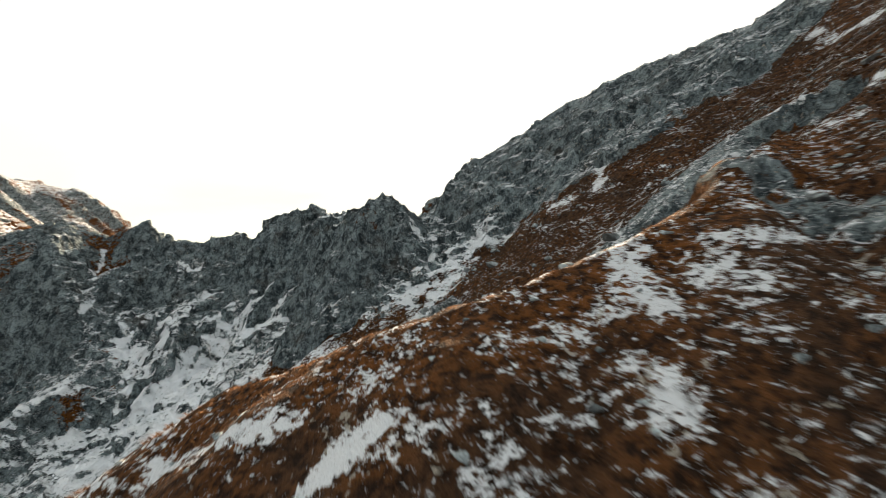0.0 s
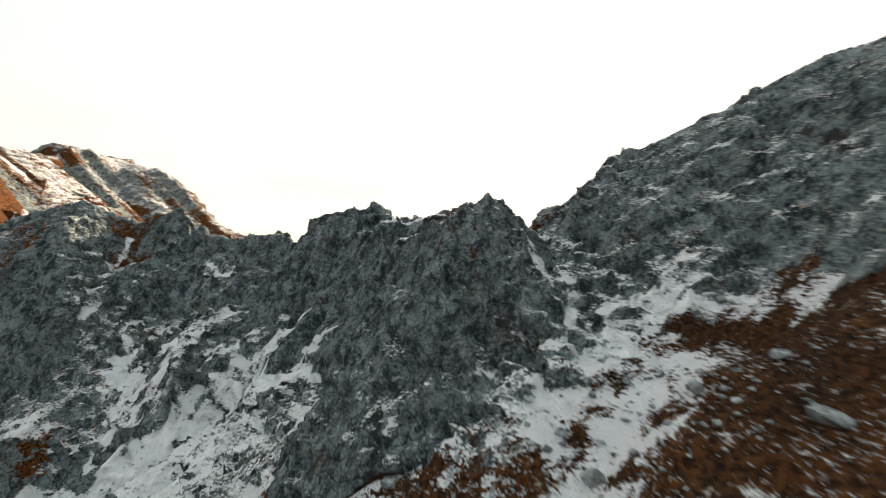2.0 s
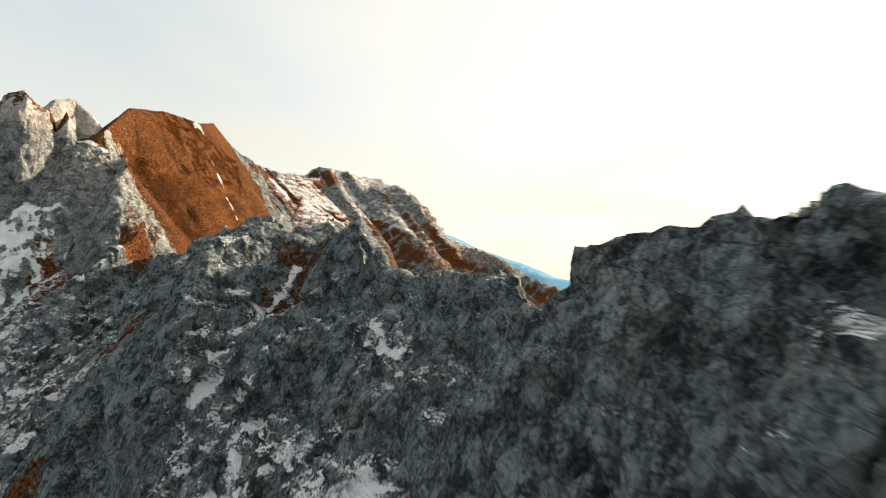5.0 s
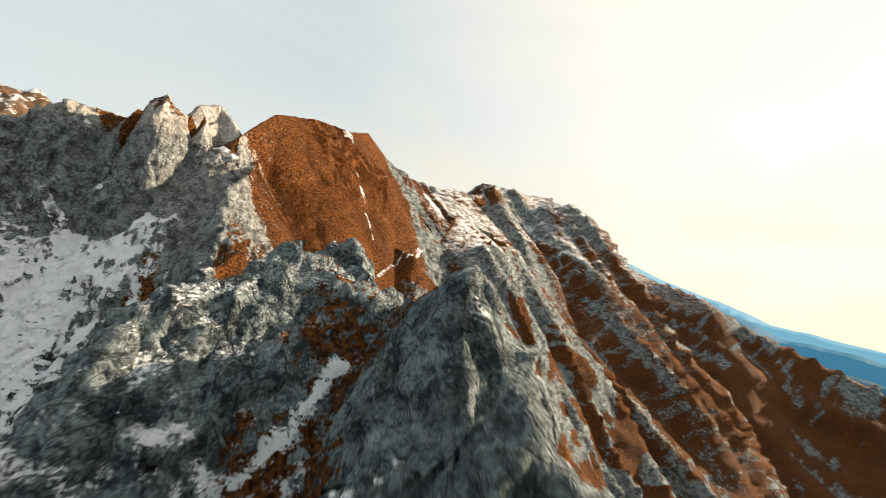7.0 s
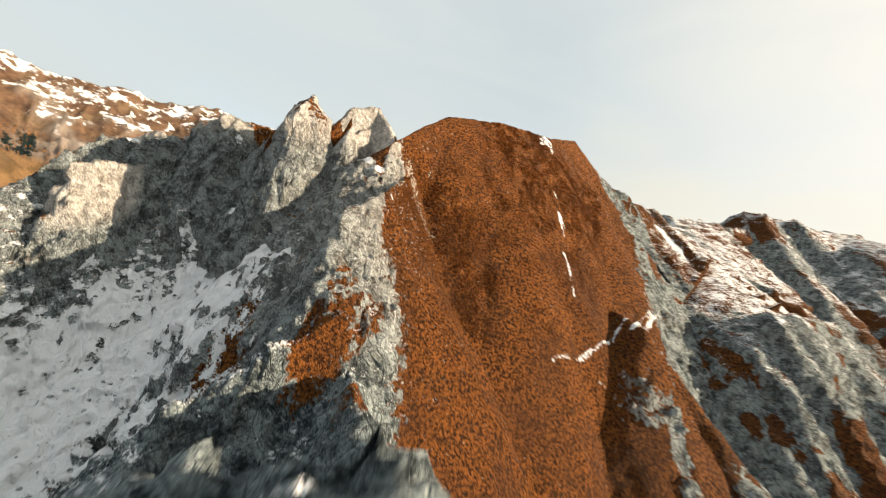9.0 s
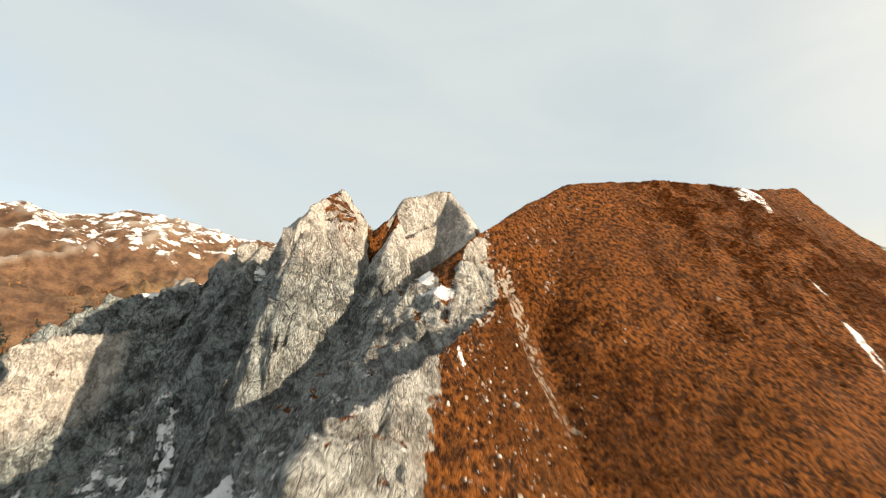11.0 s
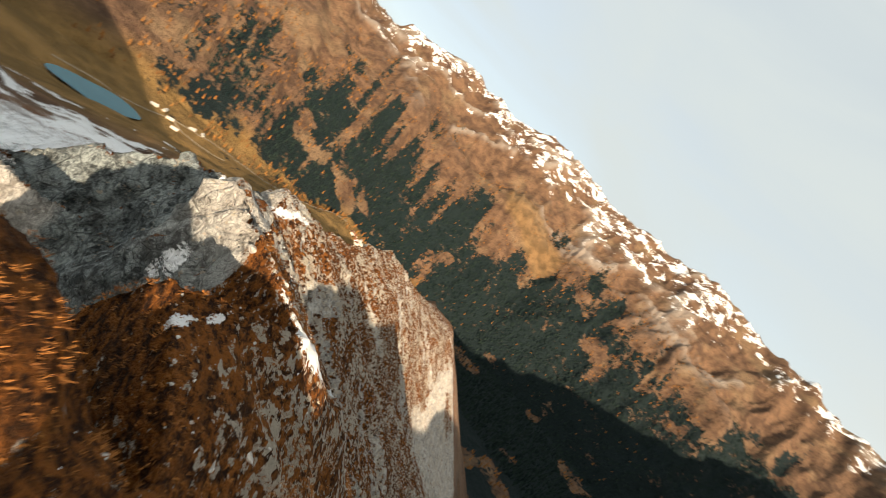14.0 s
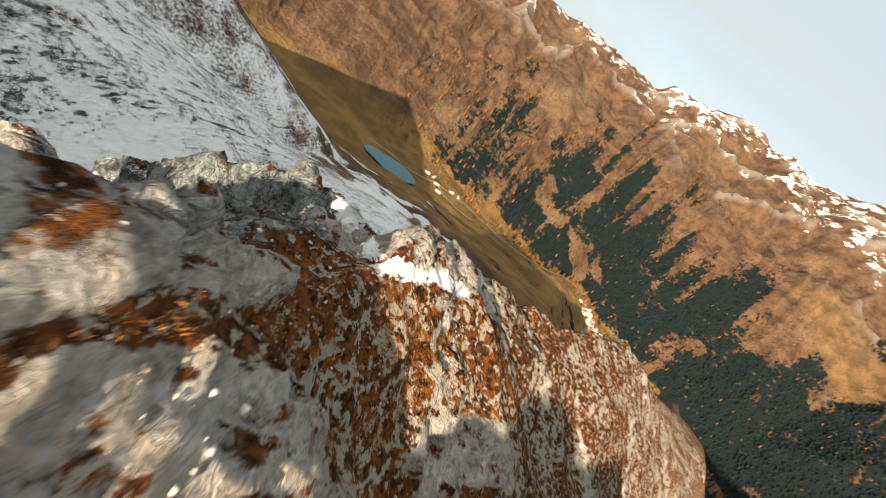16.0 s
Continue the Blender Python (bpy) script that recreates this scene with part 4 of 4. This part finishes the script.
# the land beyond, as a ring round the ridge
ring_yaw = np.radians(np.concatenate([np.arange(0, 75, 0.4), np.arange(75, 240, 0.16), np.arange(240, 360.5, 2.0)]))
ring_far = np.concatenate([600 * 1.0095 ** np.arange(0, 206), [4300, 4700, 4900]])
RA, RR = np.meshgrid(ring_yaw, ring_far)
RX, RY = -200 - np.sin(RA) * RR, 200 + np.cos(RA) * RR
FX, FY, FZ, FAR_ATTRS = dress(RX, RY, False)
FZ = FZ - 14 * step(760, 640, RR)
far_land_ob = tagged(sheet("backdrop", FX[:, ::-1], FY[:, ::-1], FZ[:, ::-1], ground_mat, {k: a[:, ::-1] for k, a in FAR_ATTRS.items()}), "wooded valley and snow-dusted brown mountain range far across it", "mountains", "", "structure")


def plain(name, colour, roughness=0.8, haze_glow=None):
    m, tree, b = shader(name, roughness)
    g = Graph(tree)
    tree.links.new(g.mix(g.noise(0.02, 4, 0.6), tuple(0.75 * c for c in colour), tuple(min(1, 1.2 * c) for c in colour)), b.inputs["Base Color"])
    # distance haze is put in as a glow of the surface
    if haze_glow:
        b.inputs["Emission Color"].default_value, b.inputs["Emission Strength"].default_value = (*haze_glow, 1), 1.0
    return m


def far_range(yaws, angles, distance, seed, material):
    """A range at the edge of sight: a long ridge with its two flanks."""
    yaw = np.arange(yaws[0], yaws[-1] + 0.01, 0.25)
    angle = np.interp(yaw, yaws, angles) + 0.45 * layered(yaw / 5.0, yaw * 0, None, 4, seed)
    rows = [(-420, -7.0), (-150, -2.0), (0, 0.0), (60, -3.0)]
    px, py, pz = [], [], []
    for off, drop in rows:
        r, a = distance + off, np.radians(yaw)
        px.append(-200 - np.sin(a) * r)
        py.append(200 + np.cos(a) * r)
        pz.append(20 + distance * np.tan(np.radians(angle + drop)) + (0 if drop == 0 else 30 * layered(yaw / 2.5, yaw * 0 + off, None, 3, seed + 9)))
    px, py, pz = (np.array(v)[:, ::-1] for v in (px, py, pz))
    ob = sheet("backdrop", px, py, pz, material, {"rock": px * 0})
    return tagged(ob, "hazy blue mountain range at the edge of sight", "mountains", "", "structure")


# the blue of these ranges is haze, painted as emission over dark land
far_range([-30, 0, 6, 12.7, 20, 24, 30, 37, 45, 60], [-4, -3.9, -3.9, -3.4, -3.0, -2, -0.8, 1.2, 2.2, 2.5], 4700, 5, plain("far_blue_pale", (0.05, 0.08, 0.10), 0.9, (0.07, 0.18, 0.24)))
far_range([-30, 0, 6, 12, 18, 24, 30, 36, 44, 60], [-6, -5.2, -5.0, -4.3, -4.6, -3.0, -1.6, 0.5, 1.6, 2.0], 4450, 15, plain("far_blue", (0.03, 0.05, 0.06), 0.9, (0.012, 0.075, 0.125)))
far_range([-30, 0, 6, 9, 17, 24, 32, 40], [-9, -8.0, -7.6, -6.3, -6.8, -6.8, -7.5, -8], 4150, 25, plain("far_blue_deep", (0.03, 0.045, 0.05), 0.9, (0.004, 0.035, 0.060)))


# ---- loose things ----
def part(name, bm, material, parent, label=""):
    mesh = bpy.data.meshes.new(name)
    bm.to_mesh(mesh)
    bm.free()
    mesh.materials.append(material)
    ob = new(name, mesh)
    ob.parent = parent
    return tagged(ob, label)


def surface(x, y):
    """The height of the near ground at places, and its slope."""
    i = np.clip(np.searchsorted(gx, x) - 1, 0, len(gx) - 2)
    j = np.clip(np.searchsorted(gy, y) - 1, 0, len(gy) - 2)
    fx, fy = (x - gx[i]) / (gx[i + 1] - gx[i]), (y - gy[j]) / (gy[j + 1] - gy[j])
    a, b, c, d = PZ[j, i], PZ[j, i + 1], PZ[j + 1, i], PZ[j + 1, i + 1]
    z = (a * (1 - fx) + b * fx) * (1 - fy) + (c * (1 - fx) + d * fx) * fy
    sx = ((b - a) * (1 - fy) + (d - c) * fy) / (gx[i + 1] - gx[i])
    sy = ((c - a) * (1 - fx) + (d - b) * fx) / (gy[j + 1] - gy[j])
    return z, sx, sy


def cover_at(key, x, y):
    i = np.clip(np.searchsorted(gx, x), 0, len(gx) - 1)
    j = np.clip(np.searchsorted(gy, y), 0, len(gy) - 1)
    return ATTRS[key][j, i]


def joined(name, verts, faces, material, label, category, attrs=None):
    """One object of kind stuff from arrays of vertices and triangles."""
    mesh = bpy.data.meshes.new(name)
    mesh.vertices.add(len(verts))
    mesh.vertices.foreach_set("co", verts.astype(np.float32).ravel())
    mesh.loops.add(faces.size)
    mesh.loops.foreach_set("vertex_index", faces.astype(np.int32).ravel())
    mesh.polygons.add(len(faces))
    mesh.polygons.foreach_set("loop_start", np.arange(0, faces.size, 3, dtype=np.int32))
    for key, value in (attrs or {}).items():
        mesh.attributes.new(key, "FLOAT", "POINT").data.foreach_set("value", value.astype(np.float32))
    mesh.update(calc_edges=True)
    mesh.materials.append(material)
    return tagged(new(name, mesh), label, category, "", "stuff")


rng = np.random.default_rng(7)


def tussocks(boxes, scale=1.0):
    """Tufts of dead grass: blades that lean down the slope."""
    xs, ys = [], []
    for x0, x1, y0, y1, n in boxes:
        xs.append(rng.uniform(x0, x1, n))
        ys.append(rng.uniform(y0, y1, n))
    x, y = np.concatenate(xs), np.concatenate(ys)
    keep = (cover_at("rock", x, y) < 0.45) & (cover_at("snow", x, y) < 0.5) & (layered(x / 3.0, y / 3.0, None, 2, 77) > -0.25)
    x, y = x[keep], y[keep]
    z, sx, sy = surface(x, y)
    n = len(x)
    fall = np.hypot(sx, sy) + 1e-6
    dx, dy = -sx / fall, -sy / fall
    shade, size = rng.uniform(0, 1, n), scale * rng.uniform(0.55, 1.15, n)
    verts, faces, tint = [], [], []
    for k in range(6):
        turn = rng.uniform(0, 2 * np.pi, n)
        bx, by = np.cos(turn), np.sin(turn)
        off, long, wide = rng.uniform(0.02, 0.22, n) * size, rng.uniform(0.35, 0.75, n) * size, rng.uniform(0.05, 0.11, n) * size
        cx, cy = x + bx * off, y + by * off
        cz = z + sx * bx * off + sy * by * off - 0.04
        tip = np.stack([cx + long * (0.35 * bx + 0.62 * dx), cy + long * (0.35 * by + 0.62 * dy), cz + long * (0.75 - 0.45 * np.minimum(fall, 1.3))], -1)
        a = np.stack([cx - by * wide, cy + bx * wide, cz], -1)
        b = np.stack([cx + by * wide, cy - bx * wide, cz], -1)
        base = sum(len(v) for v in verts)
        verts.append(np.stack([a, b, tip], 1).reshape(-1, 3))
        faces.append(base + np.arange(3 * n).reshape(n, 3))
        tint.append(np.repeat(np.clip(shade + rng.uniform(-0.2, 0.2, n), 0, 1), 3))
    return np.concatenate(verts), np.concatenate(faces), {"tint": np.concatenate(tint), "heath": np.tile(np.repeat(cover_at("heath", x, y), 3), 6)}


def blade_material():
    m, tree, b = shader("dead_grass", 0.8, 0.2)
    g = Graph(tree)
    base = g.mix(g.attr("tint"), (0.085, 0.030, 0.008), (0.36, 0.145, 0.034))
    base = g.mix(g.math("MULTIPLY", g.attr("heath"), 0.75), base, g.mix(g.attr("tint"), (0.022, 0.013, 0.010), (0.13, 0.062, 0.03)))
    tree.links.new(base, b.inputs["Base Color"])
    return m


blades = blade_material()
TUFTS = [
    (0.8, [(-32, 70, 6, 88, 18000)], "dark rust tussock grass on the first slope"),
    (0.9, [(-176, -112, 178, 204, 5000), (-262, -226, 168, 200, 4000)], "rust-orange tussock grass along the ridge"),
    (1.0, [(-312, -248, 172, 240, 55000)], "rust-orange tussock grass on the steep mountain face"),
    (0.5, [(-312, -274, 92, 150, 26000)], "rust-brown tussock grass between pale stones"),
]
for scale, boxes, label in TUFTS:
    tuft_verts, tuft_faces, tuft_attrs = tussocks(boxes, scale)
    joined("tussock_grass", tuft_verts, tuft_faces, blades, label, "grass", tuft_attrs)


def stone_material(name, pale):
    m, tree, b = shader(name, 0.9, 0.2)
    g = Graph(tree)
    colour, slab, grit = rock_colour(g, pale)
    own = tree.nodes.new("ShaderNodeObjectInfo").outputs["Random"]
    colour = g.mix(g.math("MULTIPLY", own, 0.35), colour, (0.13, 0.115, 0.10))
    tree.links.new(colour, b.inputs["Base Color"])
    tree.links.new(g.bump(g.math("ADD", slab, g.math("MULTIPLY", grit, 0.4)), 0.8, 0.15), b.inputs["Normal"])
    return m


pale_stone, grey_stone = stone_material("pale_stone", 1.0), stone_material("grey_stone", 0.15)


def chipped(seed, detail):
    """A broken stone about 1 m across: a ball cut by flat faces."""
    rand = random.Random(seed)
    bm = bmesh.new()
    bmesh.ops.create_icosphere(bm, subdivisions=detail, radius=0.75)
    cuts = [(Vector((rand.uniform(-1, 1), rand.uniform(-1, 1), rand.uniform(-1, 1))).normalized(), rand.uniform(0.26, 0.5)) for _ in range(11)]
    for v in bm.verts:
        for n, d in cuts:
            over = v.co.dot(n) - d
            if over > 0:
                v.co -= over * n
        v.co.z *= 0.8
    return bm


def boulder(seed, material, label):
    mesh = bpy.data.meshes.new("boulder")
    bm = chipped(seed, 3)
    bm.to_mesh(mesh)
    bm.free()
    mesh.materials.append(material)
    return tagged(new("boulder", mesh), label, "boulder", "boulders on the ridge")


def scatter_boulders(kinds, boxes):
    rand = random.Random(31)
    for x0, x1, y0, y1, count, low, high, kind in boxes:
        for _ in range(count):
            for _ in range(20):
                x, y = rand.uniform(x0, x1), rand.uniform(y0, y1)
                z, sx, sy = (float(v[0]) for v in surface(np.array([x]), np.array([y])))
                if math.hypot(sx, sy) < 1.25:
                    break
            size = low + (high - low) * rand.random() ** 2.2
            m = Matrix.LocRotScale((x, y, z - 0.06 * size), Euler((rand.uniform(-0.4, 0.4), rand.uniform(-0.4, 0.4), rand.uniform(0, 6.3))), None)
            one = kinds[kind][rand.randrange(len(kinds[kind]))]
            made = copy_thing(one, m)
            made.scale = (size * rand.uniform(0.8, 1.3), size * rand.uniform(0.8, 1.2), size * rand.uniform(0.6, 1.0))


kinds = {
    "pale": [boulder(k, pale_stone, "pale angular limestone boulder sunk in brown grass") for k in range(4)],
    "grey": [boulder(k + 10, grey_stone, "grey angular boulder lying on the slope") for k in range(4)],
}
for n, one in enumerate(kinds["pale"] + kinds["grey"]):
    bx, by = (-284 - 1.5 * n, 121.0 + n) if n < 4 else (10.0 - 3 * n, 60.0 + 2 * n)
    one.location = (bx, by, float(surface(np.array([bx]), np.array([by]))[0][0]))
    one.scale = (0.7, 0.8, 0.6)
scatter_boulders(kinds, [
    (-306, -281, 96, 144, 30, 0.3, 1.0, "pale"),
    (-264, -246, 167, 182, 12, 0.3, 1.0, "pale"),
    (-2, 46, 24, 80, 50, 0.4, 2.2, "grey"),
    (-24, 18, 82, 116, 34, 0.5, 2.6, "grey"),
    (-60, -40, 112, 140, 12, 0.5, 2.0, "grey"),
])


def pebbles(boxes, material, label):
    """Loose stones too small to tell apart."""
    bm = chipped(3, 1)
    bm.verts.ensure_lookup_table()
    shape = np.array([v.co[:] for v in bm.verts])
    tris = np.array([[v.index for v in f.verts] for f in bm.faces])
    bm.free()
    verts, faces = [], []
    for x0, x1, y0, y1, n, low, high in boxes:
        x, y = rng.uniform(x0, x1, n), rng.uniform(y0, y1, n)
        z, sx, sy = surface(x, y)
        keep = (np.hypot(sx, sy) < 1.3) & ((cover_at("snow", x, y) < 0.45) | (x > -264))
        x, y, z = x[keep], y[keep], z[keep]
        n = len(x)
        size, turn = low + (high - low) * rng.random(n) ** 2.5, rng.uniform(0, 6.3, n)
        c, s = np.cos(turn)[:, None], np.sin(turn)[:, None]
        stretch = rng.uniform(0.7, 1.3, (n, 3)) * size[:, None]
        px = (shape[None, :, 0] * c - shape[None, :, 1] * s) * stretch[:, :1] + x[:, None]
        py = (shape[None, :, 0] * s + shape[None, :, 1] * c) * stretch[:, 1:2] + y[:, None]
        pz = 0.6 * shape[None, :, 2] * stretch[:, 2:] + z[:, None] - 0.05 * size[:, None]
        base = sum(len(v) for v in verts)
        faces.append((base + len(shape) * np.arange(n)[:, None, None] + tris[None]).reshape(-1, 3))
        verts.append(np.stack([px, py, pz], -1).reshape(-1, 3))
    joined("loose_stones", np.concatenate(verts), np.concatenate(faces), material, label, "stones")


pebbles([(-312, -279, 88, 146, 2200, 0.07, 0.34), (-266, -238, 166, 184, 350, 0.12, 0.5)], pale_stone, "pale limestone rubble scattered in the grass")
pebbles([(-20, 60, 10, 100, 1500, 0.12, 0.8), (-40, 10, 78, 118, 900, 0.2, 1.2), (-262, -150, 60, 140, 1500, 0.2, 1.4), (-110, -50, 105, 150, 700, 0.25, 1.3)], grey_stone, "grey rubble scattered over grass and snow")


# ---- the valley ----
def far_height(x, y):
    return dress(np.atleast_1d(np.asarray(x, float)), np.atleast_1d(np.asarray(y, float)), False)[2]


def water_material():
    m, tree, b = shader("lake_water", 0.12, 0.5)
    g = Graph(tree)
    tree.links.new(g.mix(g.noise(0.03, 3, 0.5), (0.010, 0.085, 0.115), (0.020, 0.13, 0.165)), b.inputs["Base Color"])
    tree.links.new(g.bump(g.noise(0.4, 3, 0.6), 0.1, 0.05), b.inputs["Normal"])
    return m


bm = bmesh.new()
rim = [bm.verts.new((LAKE[0] + 76 * math.cos(a) * (1 + 0.10 * math.sin(2 * a + 1)), LAKE[1] + 42 * math.sin(a) * (1 + 0.14 * math.cos(3 * a)), LAKE[2])) for a in np.linspace(0, 2 * math.pi, 60, endpoint=False)]
bm.faces.new(rim)
mesh = bpy.data.meshes.new("water")
bm.to_mesh(mesh)
bm.free()
mesh.materials.append(water_material())
tagged(new("water", mesh), "small teal mountain lake on the meadow terrace", "lake", "", "structure")


def road(line, width, label):
    """A ribbon laid over the land along a line."""
    pts = []
    for a, b in zip(line, line[1:]):
        for s in np.linspace(0, 1, 14, endpoint=False):
            pts.append((a[0] + s * (b[0] - a[0]), a[1] + s * (b[1] - a[1])))
    pts = np.array(pts)
    d = np.gradient(pts, axis=0)
    d /= np.hypot(d[:, 0], d[:, 1])[:, None]
    side = np.stack([-d[:, 1], d[:, 0]], -1) * width / 2
    px, py = np.stack([pts[:, 0] - side[:, 0], pts[:, 0] + side[:, 0]], 1), np.stack([pts[:, 1] - side[:, 1], pts[:, 1] + side[:, 1]], 1)
    pz = np.stack([far_height(px[:, 0], py[:, 0]), far_height(px[:, 1], py[:, 1])], 1)
    pz = np.repeat(pz.max(1)[:, None], 2, 1) + 0.9
    ob = sheet("road", px, py, pz, track_mat, {"rock": px * 0})
    return tagged(ob, label, "road", "", "structure")


track_mat = plain("track_gravel", (0.34, 0.28, 0.20))
road([(20, -905), (-60, -925), (-142, -985), (-190, -1040), (-250, -1060), (-330, -1100), (-420, -1130), (-520, -1130), (-650, -1120), (-780, -1095)], 5, "pale gravel track over the meadows")
road([(-190, -1040), (-220, -1000), (-270, -985), (-340, -1000)], 4, "pale gravel track to the huts")

wall_mat, roof_mat, hut_roof = plain("render_wall", (0.62, 0.58, 0.50)), plain("tile_roof", (0.26, 0.12, 0.08)), plain("tin_roof", (0.46, 0.45, 0.43))
window_mat = plain("dark_glass", (0.03, 0.035, 0.04), 0.2)


def house(long, wide, high, roof, label, group):
    top = tagged(new("house"), label, "house", group)
    bm = bmesh.new()
    bmesh.ops.create_cube(bm, size=1.0, matrix=Matrix.Translation((0, 0, high / 2 - 1)) @ Matrix.Diagonal((long, wide, high + 2, 1)))
    body = part("wall", bm, wall_mat, top)
    bm = bmesh.new()
    ridge, eave, lap = high + 0.36 * wide, high - 0.25, 0.6
    ends = []
    for x in (-long / 2 - lap, long / 2 + lap):
        ends.append([bm.verts.new((x, -wide / 2 - lap, eave)), bm.verts.new((x, 0, ridge)), bm.verts.new((x, wide / 2 + lap, eave)), bm.verts.new((x, wide / 2 + lap, eave + 0.3)), bm.verts.new((x, 0, ridge + 0.35)), bm.verts.new((x, -wide / 2 - lap, eave + 0.3))])
    a, b = ends
    bm.faces.new(a)
    bm.faces.new(b[::-1])
    for k in range(6):
        bm.faces.new((a[k], a[k - 1], b[k - 1], b[k]))
    bmesh.ops.recalc_face_normals(bm, faces=bm.faces)
    cap = part("roof", bm, roof, top)
    bm = bmesh.new()
    bmesh.ops.create_cube(bm, size=1.0, matrix=Matrix.Translation((long * 0.2, wide * 0.12, ridge + 0.4)) @ Matrix.Diagonal((0.9, 0.9, 1.8, 1)))
    part("chimney", bm, wall_mat, cap)
    for side in (-1, 1):
        for x in (-0.28, 0.0, 0.28):
            bm = bmesh.new()
            bmesh.ops.create_cube(bm, size=1.0, matrix=Matrix.Translation((x * long, side * wide / 2, high * 0.55)) @ Matrix.Diagonal((1.2, 0.12, 1.5, 1)))
            part("window", bm, window_mat, body)
    return top


def settle(ob, x, y, turn):
    ob.matrix_basis = pose(x, y, float(far_height(x, y)[0]) + 0.2, 0, 0, turn)


village = [house(16, 11, 7, roof_mat, "pale rendered village house with a tiled roof", "houses of the village"), house(12, 10, 9, hut_roof, "tall pale village house with a grey roof", "houses of the village")]
settle(village[0], -862, -1072, 20)
settle(village[1], -890, -1090, 75)
hut = house(17, 7, 3.5, hut_roof, "long white alpine hut on the meadow", "huts by the lake")
settle(hut, -142, -1040, 25)
rand = random.Random(5)
for k in range(46):
    s = rand.random()
    x, y = -780 - 190 * s + rand.uniform(-22, 22), -1085 - 30 * s + 60 * s * s + rand.uniform(-26, 26)
    m = pose(x, y, float(far_height(x, y)[0]) + 0.2, 0, 0, rand.choice((20, 75, 110)) + rand.uniform(-12, 12))
    copy_thing(village[k % 2], m)
for x, y, turn in ((-165, -1058, 80), (-185, -1028, 20), (-235, -1066, 40), (-262, -1078, 100), (-206, -985, 10)):
    copy_thing(hut, pose(x, y, float(far_height(x, y)[0]) + 0.2, 0, 0, turn))


# ---- woods ----
def wood(n, yaw0, yaw1, r0, r1, test, tall, material, label):
    a, r = np.radians(rng.uniform(yaw0, yaw1, n)), np.sqrt(rng.uniform(r0**2, r1**2, n))
    x, y = -285 - np.sin(a) * r, 130 + np.cos(a) * r
    _, _, z, at = dress(x, y, False)
    keep = test(at, x, y, z)
    x, y, z = x[keep], y[keep], z[keep]
    n = len(x)
    high, turn = tall * rng.uniform(0.6, 1.25, n), rng.uniform(0, 6.3, n)
    verts, faces = [], []
    for low, top, wide in ((0.04, 0.62, 0.20), (0.38, 1.0, 0.14)):
        ring = [np.stack([x + np.cos(turn + k * 1.2566) * wide * high * rng.uniform(0.8, 1.2, n), y + np.sin(turn + k * 1.2566) * wide * high * rng.uniform(0.8, 1.2, n), z + low * high], -1) for k in range(5)]
        base = sum(len(v) for v in verts)
        verts.append(np.stack(ring + [np.stack([x, y, z + top * high], -1)], 1).reshape(-1, 3))
        fan = np.array([[k, (k + 1) % 5, 5] for k in range(5)])
        faces.append((base + 6 * np.arange(n)[:, None, None] + fan[None]).reshape(-1, 3))
    tint = np.concatenate([np.repeat(rng.random(n), 6)] * 2)
    joined(*("far_wood",), np.concatenate(verts), np.concatenate(faces), material, label, "wood", {"tint": tint})


def leaf_material(name, dark, light):
    m, tree, b = shader(name, 0.9, 0.1)
    g = Graph(tree)
    tree.links.new(g.mix(g.attr("tint"), dark, light), b.inputs["Base Color"])
    return m


spruce, larch = leaf_material("spruce", (0.004, 0.010, 0.011), (0.018, 0.030, 0.024)), leaf_material("larch", (0.10, 0.05, 0.02), (0.27, 0.12, 0.03))
wood(42000, 96, 196, 1500, 3300, lambda at, x, y, z: at["wood"] + rng.uniform(-0.35, 0.35, len(x)) > 0.62, 19, spruce, "dark spruce wood on the far slope")
wood(9000, 110, 196, 1250, 3300, lambda at, x, y, z: np.abs(at["wood"] - 0.4 + rng.uniform(-0.2, 0.2, len(x))) < 0.22, 17, larch, "orange autumn larches at the edge of the wood")
